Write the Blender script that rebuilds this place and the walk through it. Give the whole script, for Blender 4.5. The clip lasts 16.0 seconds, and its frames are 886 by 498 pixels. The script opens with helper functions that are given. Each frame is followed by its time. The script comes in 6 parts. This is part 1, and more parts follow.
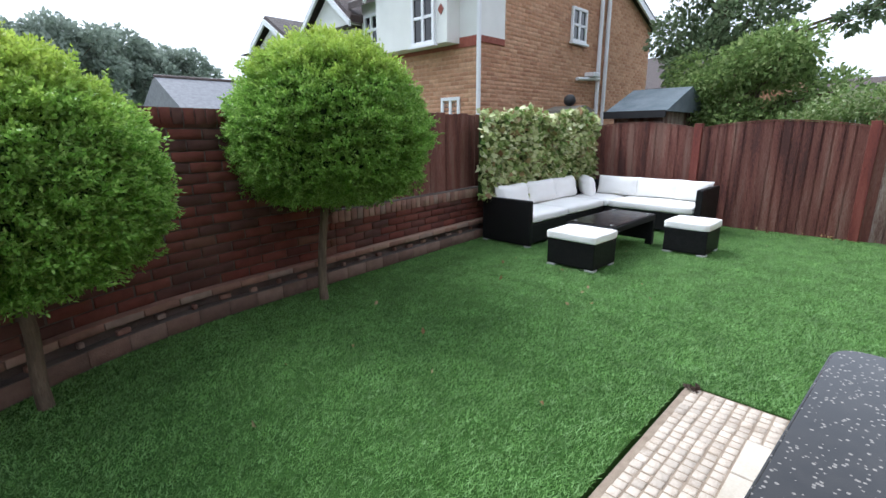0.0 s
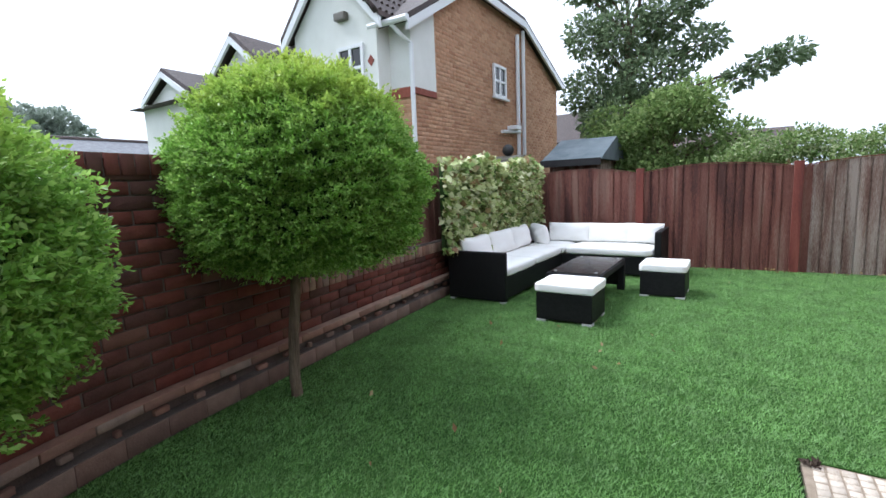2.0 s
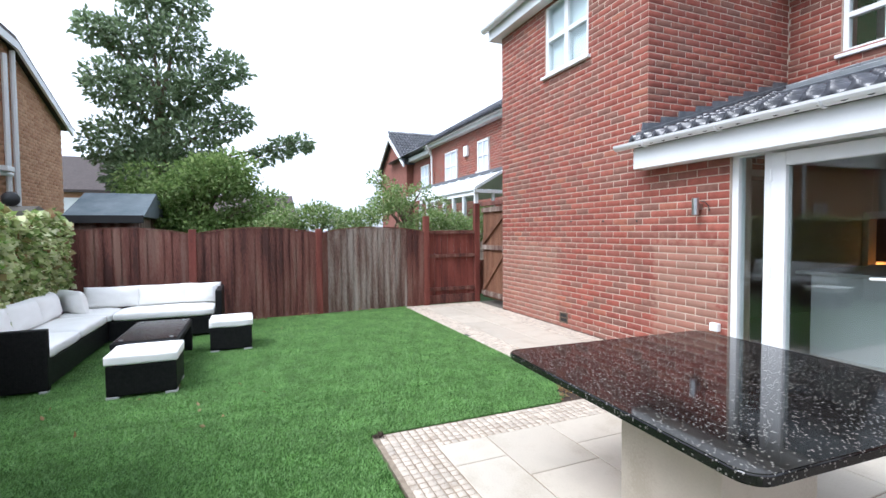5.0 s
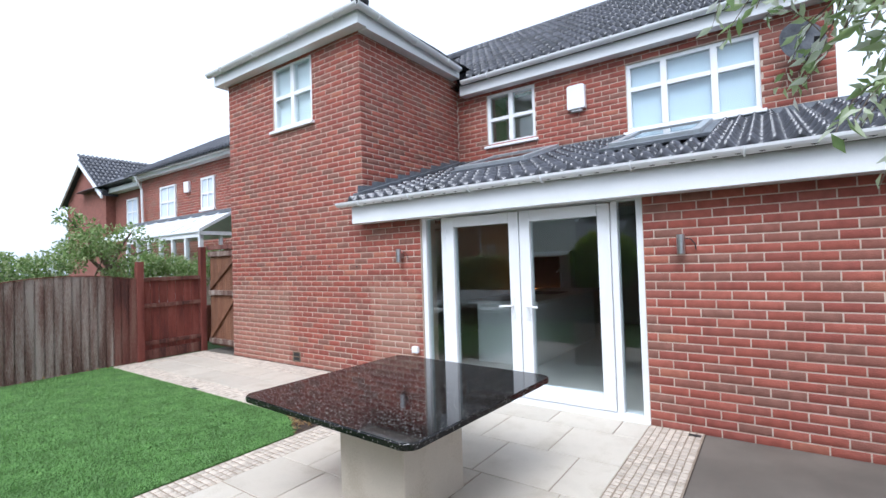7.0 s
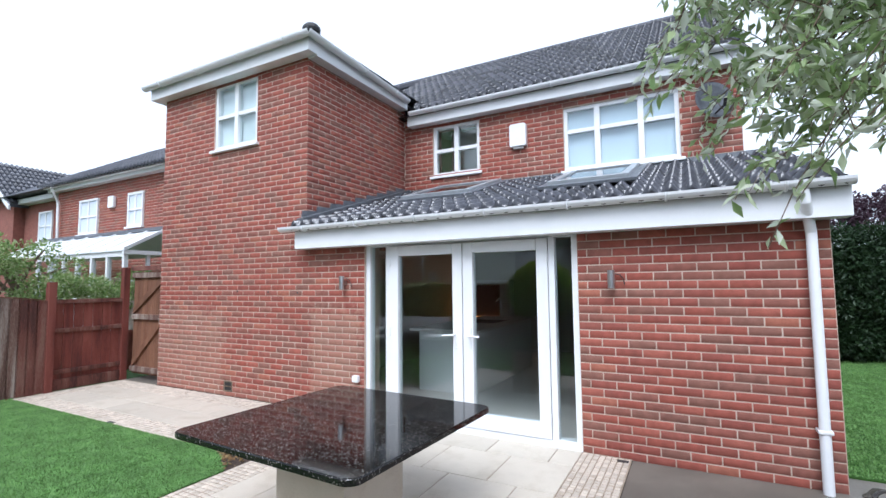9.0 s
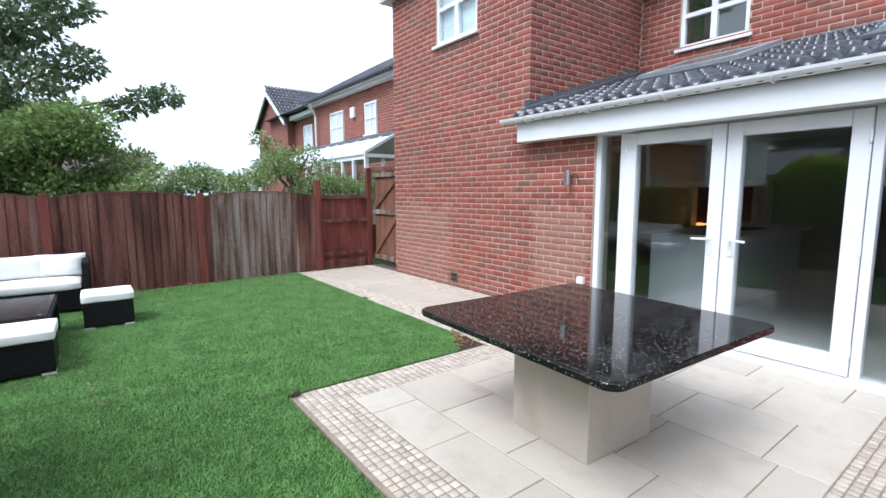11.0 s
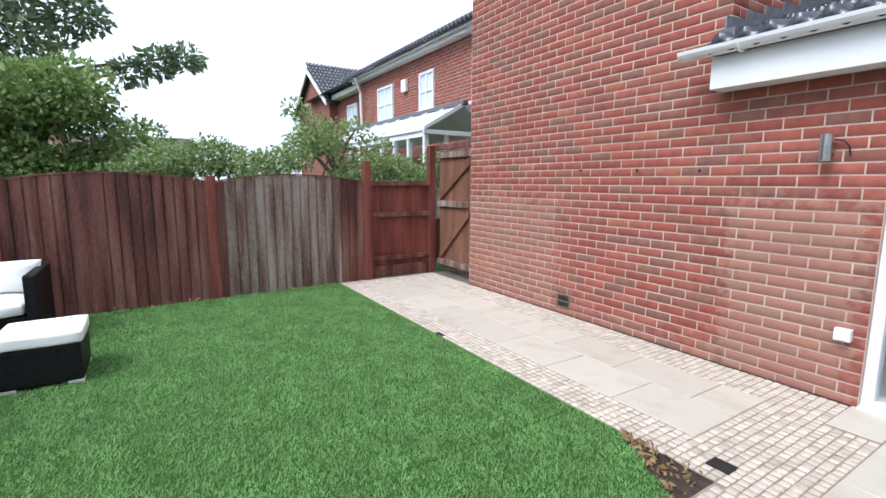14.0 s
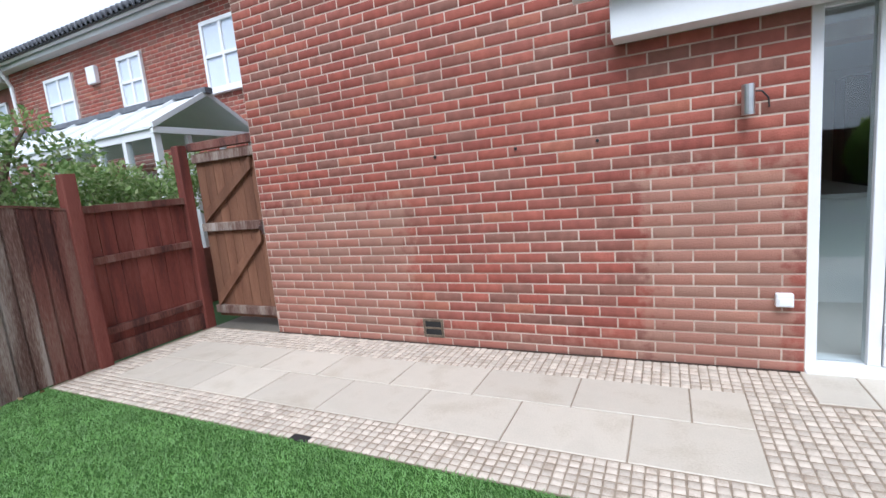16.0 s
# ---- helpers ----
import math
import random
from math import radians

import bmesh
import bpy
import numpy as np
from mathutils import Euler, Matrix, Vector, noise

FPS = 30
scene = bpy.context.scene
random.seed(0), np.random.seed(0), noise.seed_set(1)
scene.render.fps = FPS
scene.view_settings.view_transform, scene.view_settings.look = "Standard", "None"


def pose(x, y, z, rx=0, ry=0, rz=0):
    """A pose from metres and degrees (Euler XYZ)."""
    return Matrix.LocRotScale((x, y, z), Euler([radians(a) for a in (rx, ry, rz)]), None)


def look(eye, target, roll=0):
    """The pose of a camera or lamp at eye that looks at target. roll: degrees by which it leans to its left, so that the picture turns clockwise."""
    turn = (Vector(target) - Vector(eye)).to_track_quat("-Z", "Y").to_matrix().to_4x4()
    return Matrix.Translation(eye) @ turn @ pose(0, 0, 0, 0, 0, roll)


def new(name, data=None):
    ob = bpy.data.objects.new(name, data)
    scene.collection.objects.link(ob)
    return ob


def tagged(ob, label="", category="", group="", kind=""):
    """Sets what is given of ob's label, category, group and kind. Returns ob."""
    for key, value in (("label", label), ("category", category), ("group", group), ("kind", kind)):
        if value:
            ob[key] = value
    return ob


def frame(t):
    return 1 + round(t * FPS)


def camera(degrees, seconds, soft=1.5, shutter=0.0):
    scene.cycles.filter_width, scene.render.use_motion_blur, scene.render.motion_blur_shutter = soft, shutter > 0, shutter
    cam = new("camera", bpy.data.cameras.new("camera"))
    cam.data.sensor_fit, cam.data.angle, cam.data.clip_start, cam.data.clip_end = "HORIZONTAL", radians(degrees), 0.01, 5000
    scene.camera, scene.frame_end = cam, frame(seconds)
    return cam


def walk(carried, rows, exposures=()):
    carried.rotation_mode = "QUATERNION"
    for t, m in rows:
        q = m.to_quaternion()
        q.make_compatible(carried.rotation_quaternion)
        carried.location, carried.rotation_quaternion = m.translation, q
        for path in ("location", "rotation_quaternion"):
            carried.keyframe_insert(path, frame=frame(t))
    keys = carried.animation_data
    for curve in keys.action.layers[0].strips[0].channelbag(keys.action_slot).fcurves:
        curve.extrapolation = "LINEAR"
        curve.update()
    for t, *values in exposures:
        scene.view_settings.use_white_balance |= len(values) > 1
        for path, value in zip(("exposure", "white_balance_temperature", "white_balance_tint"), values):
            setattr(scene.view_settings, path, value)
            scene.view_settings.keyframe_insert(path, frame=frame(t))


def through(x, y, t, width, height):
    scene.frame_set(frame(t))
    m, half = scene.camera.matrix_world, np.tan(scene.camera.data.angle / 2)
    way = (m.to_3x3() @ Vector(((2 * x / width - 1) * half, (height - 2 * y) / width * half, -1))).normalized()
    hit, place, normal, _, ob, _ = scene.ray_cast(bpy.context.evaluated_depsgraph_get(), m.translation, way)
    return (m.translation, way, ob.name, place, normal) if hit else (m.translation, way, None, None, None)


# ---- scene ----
cam = camera(87.4, 16.0)
PATH = [
    (0, (0.074, 2.669, 1.33), (1.453, 4.032, 0.839), -0.5),
    (0.5, (0.123, 2.876, 1.295), (1.331, 4.431, 0.943), -1.8),
    (1, (0.129, 3.084, 1.296), (1.374, 4.614, 0.96), -0.9),
    (1.5, (0.101, 3.397, 1.288), (1.564, 4.716, 0.943), -3.0),
    (2, (0.121, 3.583, 1.276), (1.787, 4.656, 1.006), -2.3),
    (2.5, (0.117, 3.701, 1.277), (1.929, 4.508, 1.021), -0.8),
    (3, (0.067, 3.836, 1.29), (2.013, 4.253, 1.093), -2.7),
    (3.5, (-0.017, 3.888, 1.296), (1.97, 3.985, 1.094), -2.4),
    (4, (-0.173, 3.898, 1.297), (1.804, 3.643, 1.131), -0.5),
    (4.5, (-0.31, 3.941, 1.329), (1.622, 3.456, 1.146), 0.1),
    (5, (-0.395, 4.032, 1.357), (1.449, 3.263, 1.279), -0.5),
    (5.2, (-0.406, 4.067, 1.35), (1.372, 3.151, 1.333), -1.7),
    (7.3, (-0.985, 4.422, 1.519), (0.037, 2.705, 1.59), -0.9),
    (7.5, (-1.0, 4.449, 1.526), (-0.066, 2.683, 1.617), -0.8),
    (8, (-1.003, 4.479, 1.53), (-0.136, 2.679, 1.618), -1.9),
    (8.5, (-0.968, 4.478, 1.532), (-0.09, 2.683, 1.613), -1.7),
    (9, (-0.944, 4.457, 1.547), (-0.005, 2.697, 1.696), -0.6),
    (9.5, (-0.912, 4.485, 1.541), (0.124, 2.777, 1.648), -0.1),
    (10, (-0.851, 4.458, 1.471), (0.405, 2.904, 1.382), -0.9),
    (10.2, (-0.828, 4.441, 1.446), (0.518, 2.973, 1.262), -1.2),
    (12.3, (0.262, 4.005, 1.357), (1.992, 3.028, 1.127), 1.1),
    (12.5, (0.378, 3.962, 1.336), (2.106, 2.989, 1.075), 0.8),
    (13, (0.773, 3.838, 1.331), (2.452, 2.781, 1.083), -0.7),
    (13.5, (1.186, 3.716, 1.333), (2.828, 2.603, 1.072), -0.8),
    (14, (1.598, 3.574, 1.348), (3.272, 2.517, 1.064), 0.3),
    (14.5, (2.053, 3.516, 1.327), (3.583, 2.243, 1.142), -2.6),
    (15, (2.477, 3.411, 1.306), (3.91, 2.028, 1.121), -4.5),
    (15.5, (2.864, 3.283, 1.304), (4.152, 1.776, 1.036), -3.3),
    (16, (3.195, 3.164, 1.297), (4.071, 1.39, 1.003), -5.5),
]
EXPOSURES = [(0.0, 1.48, 5850, 10), (4.0, 1.55, 5850, 10), (5.2, 1.5, 5800, 10), (7.3, 1.3, 5700, 10), (10.2, 1.3, 5700, 10), (12.3, 1.4, 5800, 10), (14.0, 1.37, 5800, 10), (16.0, 1.2, 5700, 10)]
walk(cam, [(t, look(eye, target, roll)) for t, eye, target, roll in PATH], EXPOSURES)

# ---- world and light ----
world = bpy.data.worlds.new("overcast_sky")
scene.world = world
world.use_nodes = True
wn = world.node_tree
sky = wn.nodes.new("ShaderNodeTexSky")
sky.sky_type = "NISHITA"
sky.sun_disc = False
sky.sun_elevation, sky.sun_rotation = radians(53.5), radians(-10)
sky.dust_density, sky.air_density = 4.0, 1.0
grey = wn.nodes.new("ShaderNodeHueSaturation")
grey.inputs["Saturation"].default_value = 0.12
wn.links.new(sky.outputs[0], grey.inputs["Color"])
cloud = wn.nodes.new("ShaderNodeMix")
cloud.data_type = "RGBA"
cloud.inputs[0].default_value = 0.6
cloud.inputs[7].default_value = (9.2, 9.8, 10.8, 1)
wn.links.new(grey.outputs[0], cloud.inputs[6])
wn.links.new(cloud.outputs[2], wn.nodes["Background"].inputs[0])
wn.nodes["Background"].inputs[1].default_value = 0.073
sun = new("sun", bpy.data.lights.new("sun", "SUN"))
sun.data.energy, sun.data.angle, sun.data.color = 1.35, radians(34), (1, 0.98, 0.96)
sun.matrix_world = look((-1.2, 7, 9.6), (0, 0, 0))


# ---- materials ----
def material(name, colours, rough=0.8, scale=8.0, bump=0.2, bump_scale=60.0, metal=0.0, spread=0.0, stretch=(1, 1, 1), spec=0.4, band=0.16):
    """Noise between the given colours at two scales, with relief; spread: how far single pieces differ in value; band: half the noise range that the colours share."""
    m = bpy.data.materials.new(name)
    m.use_nodes = True
    nt = m.node_tree
    b = nt.nodes["Principled BSDF"]
    b.inputs["Roughness"].default_value, b.inputs["Metallic"].default_value = rough, metal
    b.inputs["Specular IOR Level"].default_value = spec
    geo = nt.nodes.new("ShaderNodeNewGeometry")
    mp = nt.nodes.new("ShaderNodeMapping")
    mp.inputs["Scale"].default_value = stretch
    nt.links.new(geo.outputs["Position"], mp.inputs[0])
    big, fine = nt.nodes.new("ShaderNodeTexNoise"), nt.nodes.new("ShaderNodeTexNoise")
    big.inputs["Scale"].default_value, fine.inputs["Scale"].default_value = scale, bump_scale
    big.inputs["Detail"].default_value, fine.inputs["Detail"].default_value = 5, 3
    for n in (big, fine):
        nt.links.new(mp.outputs[0], n.inputs["Vector"])
    mixn = nt.nodes.new("ShaderNodeMath")
    mixn.operation = "MULTIPLY_ADD"
    mixn.inputs[1].default_value = 0.3
    nt.links.new(fine.outputs[0], mixn.inputs[0])
    low = nt.nodes.new("ShaderNodeMath")
    low.operation = "MULTIPLY"
    low.inputs[1].default_value = 0.7
    nt.links.new(big.outputs[0], low.inputs[0])
    nt.links.new(low.outputs[0], mixn.inputs[2])
    ramp = nt.nodes.new("ShaderNodeValToRGB")
    while len(ramp.color_ramp.elements) < len(colours):
        ramp.color_ramp.elements.new(0.5)
    for n, c in enumerate(colours):
        e = ramp.color_ramp.elements[n]
        e.position = 0.5 - band + 2 * band * n / max(1, len(colours) - 1)
        e.color = (*c, 1)
    nt.links.new(mixn.outputs[0], ramp.inputs[0])
    out = ramp.outputs[0]
    if spread:
        rnd = piece_random(nt, geo)
        hsv = nt.nodes.new("ShaderNodeHueSaturation")
        mr = nt.nodes.new("ShaderNodeMapRange")
        mr.inputs[3].default_value, mr.inputs[4].default_value = 1 - spread, 1 + spread
        nt.links.new(rnd, mr.inputs[0])
        nt.links.new(mr.outputs[0], hsv.inputs["Value"])
        nt.links.new(out, hsv.inputs["Color"])
        out = hsv.outputs[0]
    nt.links.new(out, b.inputs["Base Color"])
    if bump:
        bp = nt.nodes.new("ShaderNodeBump")
        bp.inputs["Strength"].default_value, bp.inputs["Distance"].default_value = bump, 0.02
        nt.links.new(fine.outputs[0], bp.inputs["Height"])
        nt.links.new(bp.outputs[0], b.inputs["Normal"])
    return m


def piece_random(nt, geo):
    """A number for each piece, be it an object of its own or an island of a joined mesh."""
    info = nt.nodes.new("ShaderNodeObjectInfo")
    add = nt.nodes.new("ShaderNodeMath")
    add.operation = "ADD"
    nt.links.new(info.outputs["Random"], add.inputs[0])
    nt.links.new(geo.outputs["Random Per Island"], add.inputs[1])
    fr = nt.nodes.new("ShaderNodeMath")
    fr.operation = "FRACT"
    nt.links.new(add.outputs[0], fr.inputs[0])
    return fr.outputs[0]


def math_node(nt, op, a, b=None, c=None, clamp=False):
    n = nt.nodes.new("ShaderNodeMath")
    n.operation, n.use_clamp = op, clamp
    for i, v in enumerate((a, b, c)):
        if v is None:
            continue
        if isinstance(v, (int, float)):
            n.inputs[i].default_value = v
        else:
            nt.links.new(v, n.inputs[i])
    return n.outputs[0]


def brick_material(name, stops, bloom=(), bloom_colour=(0.36, 0.22, 0.18), scale=14):
    """Brick whose pieces take one of several colours; bloom: boxes (x0, x1, z0, z1) of lime stain on the wall."""
    m = bpy.data.materials.new(name)
    m.use_nodes = True
    nt = m.node_tree
    b = nt.nodes["Principled BSDF"]
    b.inputs["Roughness"].default_value = 0.85
    b.inputs["Specular IOR Level"].default_value = 0.25
    geo = nt.nodes.new("ShaderNodeNewGeometry")
    rnd = piece_random(nt, geo)
    ramp = nt.nodes.new("ShaderNodeValToRGB")
    ramp.color_ramp.interpolation = "CONSTANT"
    while len(ramp.color_ramp.elements) < len(stops):
        ramp.color_ramp.elements.new(0.5)
    for n, (p, c) in enumerate(stops):
        ramp.color_ramp.elements[n].position = p
        ramp.color_ramp.elements[n].color = (*c, 1)
    nt.links.new(rnd, ramp.inputs[0])
    noise_a, noise_b = nt.nodes.new("ShaderNodeTexNoise"), nt.nodes.new("ShaderNodeTexNoise")
    noise_a.inputs["Scale"].default_value, noise_a.inputs["Detail"].default_value = scale, 6
    noise_b.inputs["Scale"].default_value, noise_b.inputs["Detail"].default_value = 90, 4
    for n in (noise_a, noise_b):
        nt.links.new(geo.outputs["Position"], n.inputs["Vector"])
    hsv = nt.nodes.new("ShaderNodeHueSaturation")
    mr = nt.nodes.new("ShaderNodeMapRange")
    mr.inputs[1].default_value, mr.inputs[2].default_value = 0.3, 0.7
    mr.inputs[3].default_value, mr.inputs[4].default_value = 0.82, 1.15
    nt.links.new(noise_a.outputs[0], mr.inputs[0])
    nt.links.new(mr.outputs[0], hsv.inputs["Value"])
    nt.links.new(ramp.outputs[0], hsv.inputs["Color"])
    out = hsv.outputs[0]
    sep = nt.nodes.new("ShaderNodeSeparateXYZ")
    nt.links.new(geo.outputs["Position"], sep.inputs[0])
    wob = math_node(nt, "MULTIPLY", math_node(nt, "SUBTRACT", noise_a.outputs[0], 0.5), 0.5)
    broad = nt.nodes.new("ShaderNodeTexNoise")
    broad.inputs["Scale"].default_value, broad.inputs["Detail"].default_value = 1.7, 7
    broad.inputs["Roughness"].default_value = 0.65
    nt.links.new(geo.outputs["Position"], broad.inputs["Vector"])
    pale = nt.nodes.new("ShaderNodeMix")
    pale.data_type = "RGBA"
    nt.links.new(math_node(nt, "MULTIPLY", math_node(nt, "MULTIPLY", math_node(nt, "SUBTRACT", broad.outputs[0], 0.46), 3.2, clamp=True), 0.32), pale.inputs[0])
    nt.links.new(out, pale.inputs[6])
    pale.inputs[7].default_value = (*[0.55 * a + 0.45 * b for a, b in zip(stops[0][1], bloom_colour)], 1)
    out = pale.outputs[2]
    for x0, x1, z0, z1, amount in bloom:
        fx = math_node(nt, "SUBTRACT", (x1 - x0) / 2, math_node(nt, "ABSOLUTE", math_node(nt, "SUBTRACT", sep.outputs["X"], (x0 + x1) / 2)))
        fz = math_node(nt, "SUBTRACT", (z1 - z0) / 2, math_node(nt, "ABSOLUTE", math_node(nt, "SUBTRACT", sep.outputs["Z"], (z0 + z1) / 2)))
        f = math_node(nt, "MULTIPLY", math_node(nt, "ADD", math_node(nt, "MINIMUM", fx, fz), wob), 9.0, clamp=True)
        f = math_node(nt, "MULTIPLY", f, amount)
        mx = nt.nodes.new("ShaderNodeMix")
        mx.data_type = "RGBA"
        nt.links.new(f, mx.inputs[0])
        nt.links.new(out, mx.inputs[6])
        mx.inputs[7].default_value = (*bloom_colour, 1)
        out = mx.outputs[2]
    nt.links.new(out, b.inputs["Base Color"])
    bp = nt.nodes.new("ShaderNodeBump")
    bp.inputs["Strength"].default_value, bp.inputs["Distance"].default_value = 0.35, 0.01
    nt.links.new(noise_b.outputs[0], bp.inputs["Height"])
    nt.links.new(bp.outputs[0], b.inputs["Normal"])
    return m


def leaf_material(name, colours, rough=0.55, through=0.25, tips=None, tip_z=(0, 1), patch=0.0, patch_scale=1.3, spec=0.3):
    """Leaves that differ one by one and let some light through; tips: colour towards the crown's top, for fresh growth
    and painted top light.
    """
    m = bpy.data.materials.new(name)
    m.use_nodes = True
    nt = m.node_tree
    b = nt.nodes["Principled BSDF"]
    b.inputs["Roughness"].default_value = rough
    b.inputs["Specular IOR Level"].default_value = spec
    geo = nt.nodes.new("ShaderNodeNewGeometry")
    ramp = nt.nodes.new("ShaderNodeValToRGB")
    while len(ramp.color_ramp.elements) < len(colours):
        ramp.color_ramp.elements.new(0.5)
    for n, c in enumerate(colours):
        ramp.color_ramp.elements[n].position = n / max(1, len(colours) - 1)
        ramp.color_ramp.elements[n].color = (*c, 1)
    nt.links.new(geo.outputs["Random Per Island"], ramp.inputs[0])
    out = ramp.outputs[0]
    if patch:
        pn = nt.nodes.new("ShaderNodeTexNoise")
        pn.inputs["Scale"].default_value, pn.inputs["Detail"].default_value = patch_scale, 8
        pn.inputs["Roughness"].default_value = 0.7
        nt.links.new(geo.outputs["Position"], pn.inputs["Vector"])
        pr = nt.nodes.new("ShaderNodeMapRange")
        pr.inputs[1].default_value, pr.inputs[2].default_value = 0.3, 0.7
        pr.inputs[3].default_value, pr.inputs[4].default_value = 1 - patch, 1 + patch
        nt.links.new(pn.outputs[0], pr.inputs[0])
        hv = nt.nodes.new("ShaderNodeHueSaturation")
        nt.links.new(pr.outputs[0], hv.inputs["Value"])
        nt.links.new(out, hv.inputs["Color"])
        out = hv.outputs[0]
    # blend by height: fresh growth, and light on the top put into colour
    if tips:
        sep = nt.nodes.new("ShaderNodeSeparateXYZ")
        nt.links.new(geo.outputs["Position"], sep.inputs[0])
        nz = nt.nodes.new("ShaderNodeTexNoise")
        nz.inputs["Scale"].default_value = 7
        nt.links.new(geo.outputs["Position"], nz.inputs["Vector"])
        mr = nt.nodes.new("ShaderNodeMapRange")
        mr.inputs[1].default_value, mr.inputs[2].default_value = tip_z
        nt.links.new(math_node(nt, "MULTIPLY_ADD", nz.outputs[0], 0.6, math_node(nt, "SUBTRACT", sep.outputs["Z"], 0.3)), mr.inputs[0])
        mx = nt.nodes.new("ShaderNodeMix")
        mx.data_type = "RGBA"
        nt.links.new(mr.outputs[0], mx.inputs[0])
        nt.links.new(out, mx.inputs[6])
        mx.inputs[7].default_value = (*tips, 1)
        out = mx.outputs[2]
    nt.links.new(out, b.inputs["Base Color"])
    tr = nt.nodes.new("ShaderNodeBsdfTranslucent")
    nt.links.new(out, tr.inputs["Color"])
    ms = nt.nodes.new("ShaderNodeMixShader")
    ms.inputs[0].default_value = through
    nt.links.new(b.outputs[0], ms.inputs[1])
    nt.links.new(tr.outputs[0], ms.inputs[2])
    nt.links.new(ms.outputs[0], nt.nodes["Material Output"].inputs[0])
    return m


def glass_material(name, tint=(0.9, 0.95, 0.95)):
    m = bpy.data.materials.new(name)
    m.use_nodes = True
    nt = m.node_tree
    gl, tp, fr, ms = (nt.nodes.new(k) for k in ("ShaderNodeBsdfGlossy", "ShaderNodeBsdfTransparent", "ShaderNodeLayerWeight", "ShaderNodeMixShader"))
    gl.inputs["Roughness"].default_value = 0.01
    tp.inputs["Color"].default_value = (*tint, 1)
    fr.inputs["Blend"].default_value = 0.5
    nt.links.new(math_node(nt, "MULTIPLY_ADD", math_node(nt, "POWER", fr.outputs["Facing"], 4.0), 0.85, 0.075), ms.inputs[0])
    nt.links.new(tp.outputs[0], ms.inputs[1])
    nt.links.new(gl.outputs[0], ms.inputs[2])
    nt.links.new(ms.outputs[0], nt.nodes["Material Output"].inputs[0])
    return m


RED = [(0.0, (0.275, 0.078, 0.056)), (0.22, (0.24, 0.070, 0.053)), (0.42, (0.31, 0.096, 0.069)), (0.55, (0.26, 0.086, 0.065)), (0.68, (0.225, 0.088, 0.066)), (0.82, (0.215, 0.098, 0.074)), (0.93, (0.20, 0.092, 0.070)), (0.96, (0.32, 0.115, 0.076))]
M_BRICK = brick_material("red_multi_brick", RED, bloom=((5.0, 6.7, -0.2, 1.25, 0.45), (2.5, 3.4, -0.2, 1.28, 0.55), (3.3, 5.2, -0.2, 0.18, 0.3)), bloom_colour=(0.33, 0.195, 0.145))
M_GARDEN_BRICK = brick_material("garden_wall_brick", [(0.0, (0.125, 0.036, 0.026)), (0.3, (0.095, 0.032, 0.025)), (0.55, (0.15, 0.045, 0.032)), (0.75, (0.08, 0.036, 0.029)), (0.93, (0.15, 0.07, 0.05))])
M_LEDGE = brick_material("weathered_ledge_brick", [(0.0, (0.27, 0.15, 0.11)), (0.35, (0.22, 0.125, 0.095)), (0.65, (0.31, 0.20, 0.15)), (0.85, (0.26, 0.19, 0.155))])
M_BUFF = brick_material("buff_brick", [(0.0, (0.49, 0.275, 0.165)), (0.3, (0.44, 0.24, 0.14)), (0.6, (0.52, 0.31, 0.19)), (0.85, (0.40, 0.21, 0.125))])
M_MORTAR = material("mortar", [(0.37, 0.265, 0.21), (0.48, 0.375, 0.305), (0.57, 0.465, 0.385)], 0.95, 2.2, 0.4, 120)
M_MORTAR_RED = material("red_tinted_mortar", [(0.47, 0.345, 0.28), (0.60, 0.475, 0.40)], 0.95, 2.2, 0.4, 120)
M_MORTAR_BUFF = material("buff_mortar", [(0.42, 0.26, 0.165), (0.50, 0.33, 0.22)], 0.95, 6, 0.4, 120)
M_DARK_MORTAR = material("grey_mortar", [(0.075, 0.058, 0.05), (0.14, 0.11, 0.095)], 0.95, 6, 0.4, 120)
M_WHITE = material("white_upvc", [(0.72, 0.73, 0.745), (0.77, 0.775, 0.785)], 0.35, 3, 0.0)
M_RENDER = material("white_render", [(0.70, 0.70, 0.66), (0.80, 0.80, 0.77)], 0.9, 2, 0.3, 120)
M_GLASS = glass_material("window_glass")
M_TILE = material("dark_roof_tile", [(0.016, 0.016, 0.021), (0.045, 0.045, 0.055)], 0.22, 9, 0.1, 150, spread=0.45, spec=0.7)
M_TILE_FAR = material("brown_roof_tile", [(0.040, 0.028, 0.026), (0.085, 0.060, 0.054)], 0.6, 9, 0.25, 150, spread=0.25)
M_LEAD = material("lead_flashing", [(0.10, 0.11, 0.125), (0.19, 0.20, 0.22)], 0.5, 12, 0.2, 60, metal=0.3)
M_ALU = material("pale_grey_metal", [(0.34, 0.36, 0.38), (0.44, 0.46, 0.48)], 0.35, 8, 0.05, 60, metal=0.4)
M_TURF = material("turf_backing", [(0.028, 0.072, 0.014), (0.050, 0.115, 0.026)], 0.95, 9, 0.5, 300, spec=0.1)
M_SLAB = material("sandstone_slab", [(0.44, 0.385, 0.305), (0.53, 0.475, 0.395), (0.485, 0.435, 0.36)], 0.42, 4, 0.12, 90, spread=0.07, spec=0.5)
M_SETT = material("stone_sett", [(0.38, 0.31, 0.24), (0.54, 0.465, 0.385), (0.47, 0.405, 0.33)], 0.6, 9, 0.3, 120, spread=0.16)
M_JOINT = material("sand_joint", [(0.24, 0.185, 0.135), (0.36, 0.29, 0.22)], 0.95, 20, 0.5, 200)
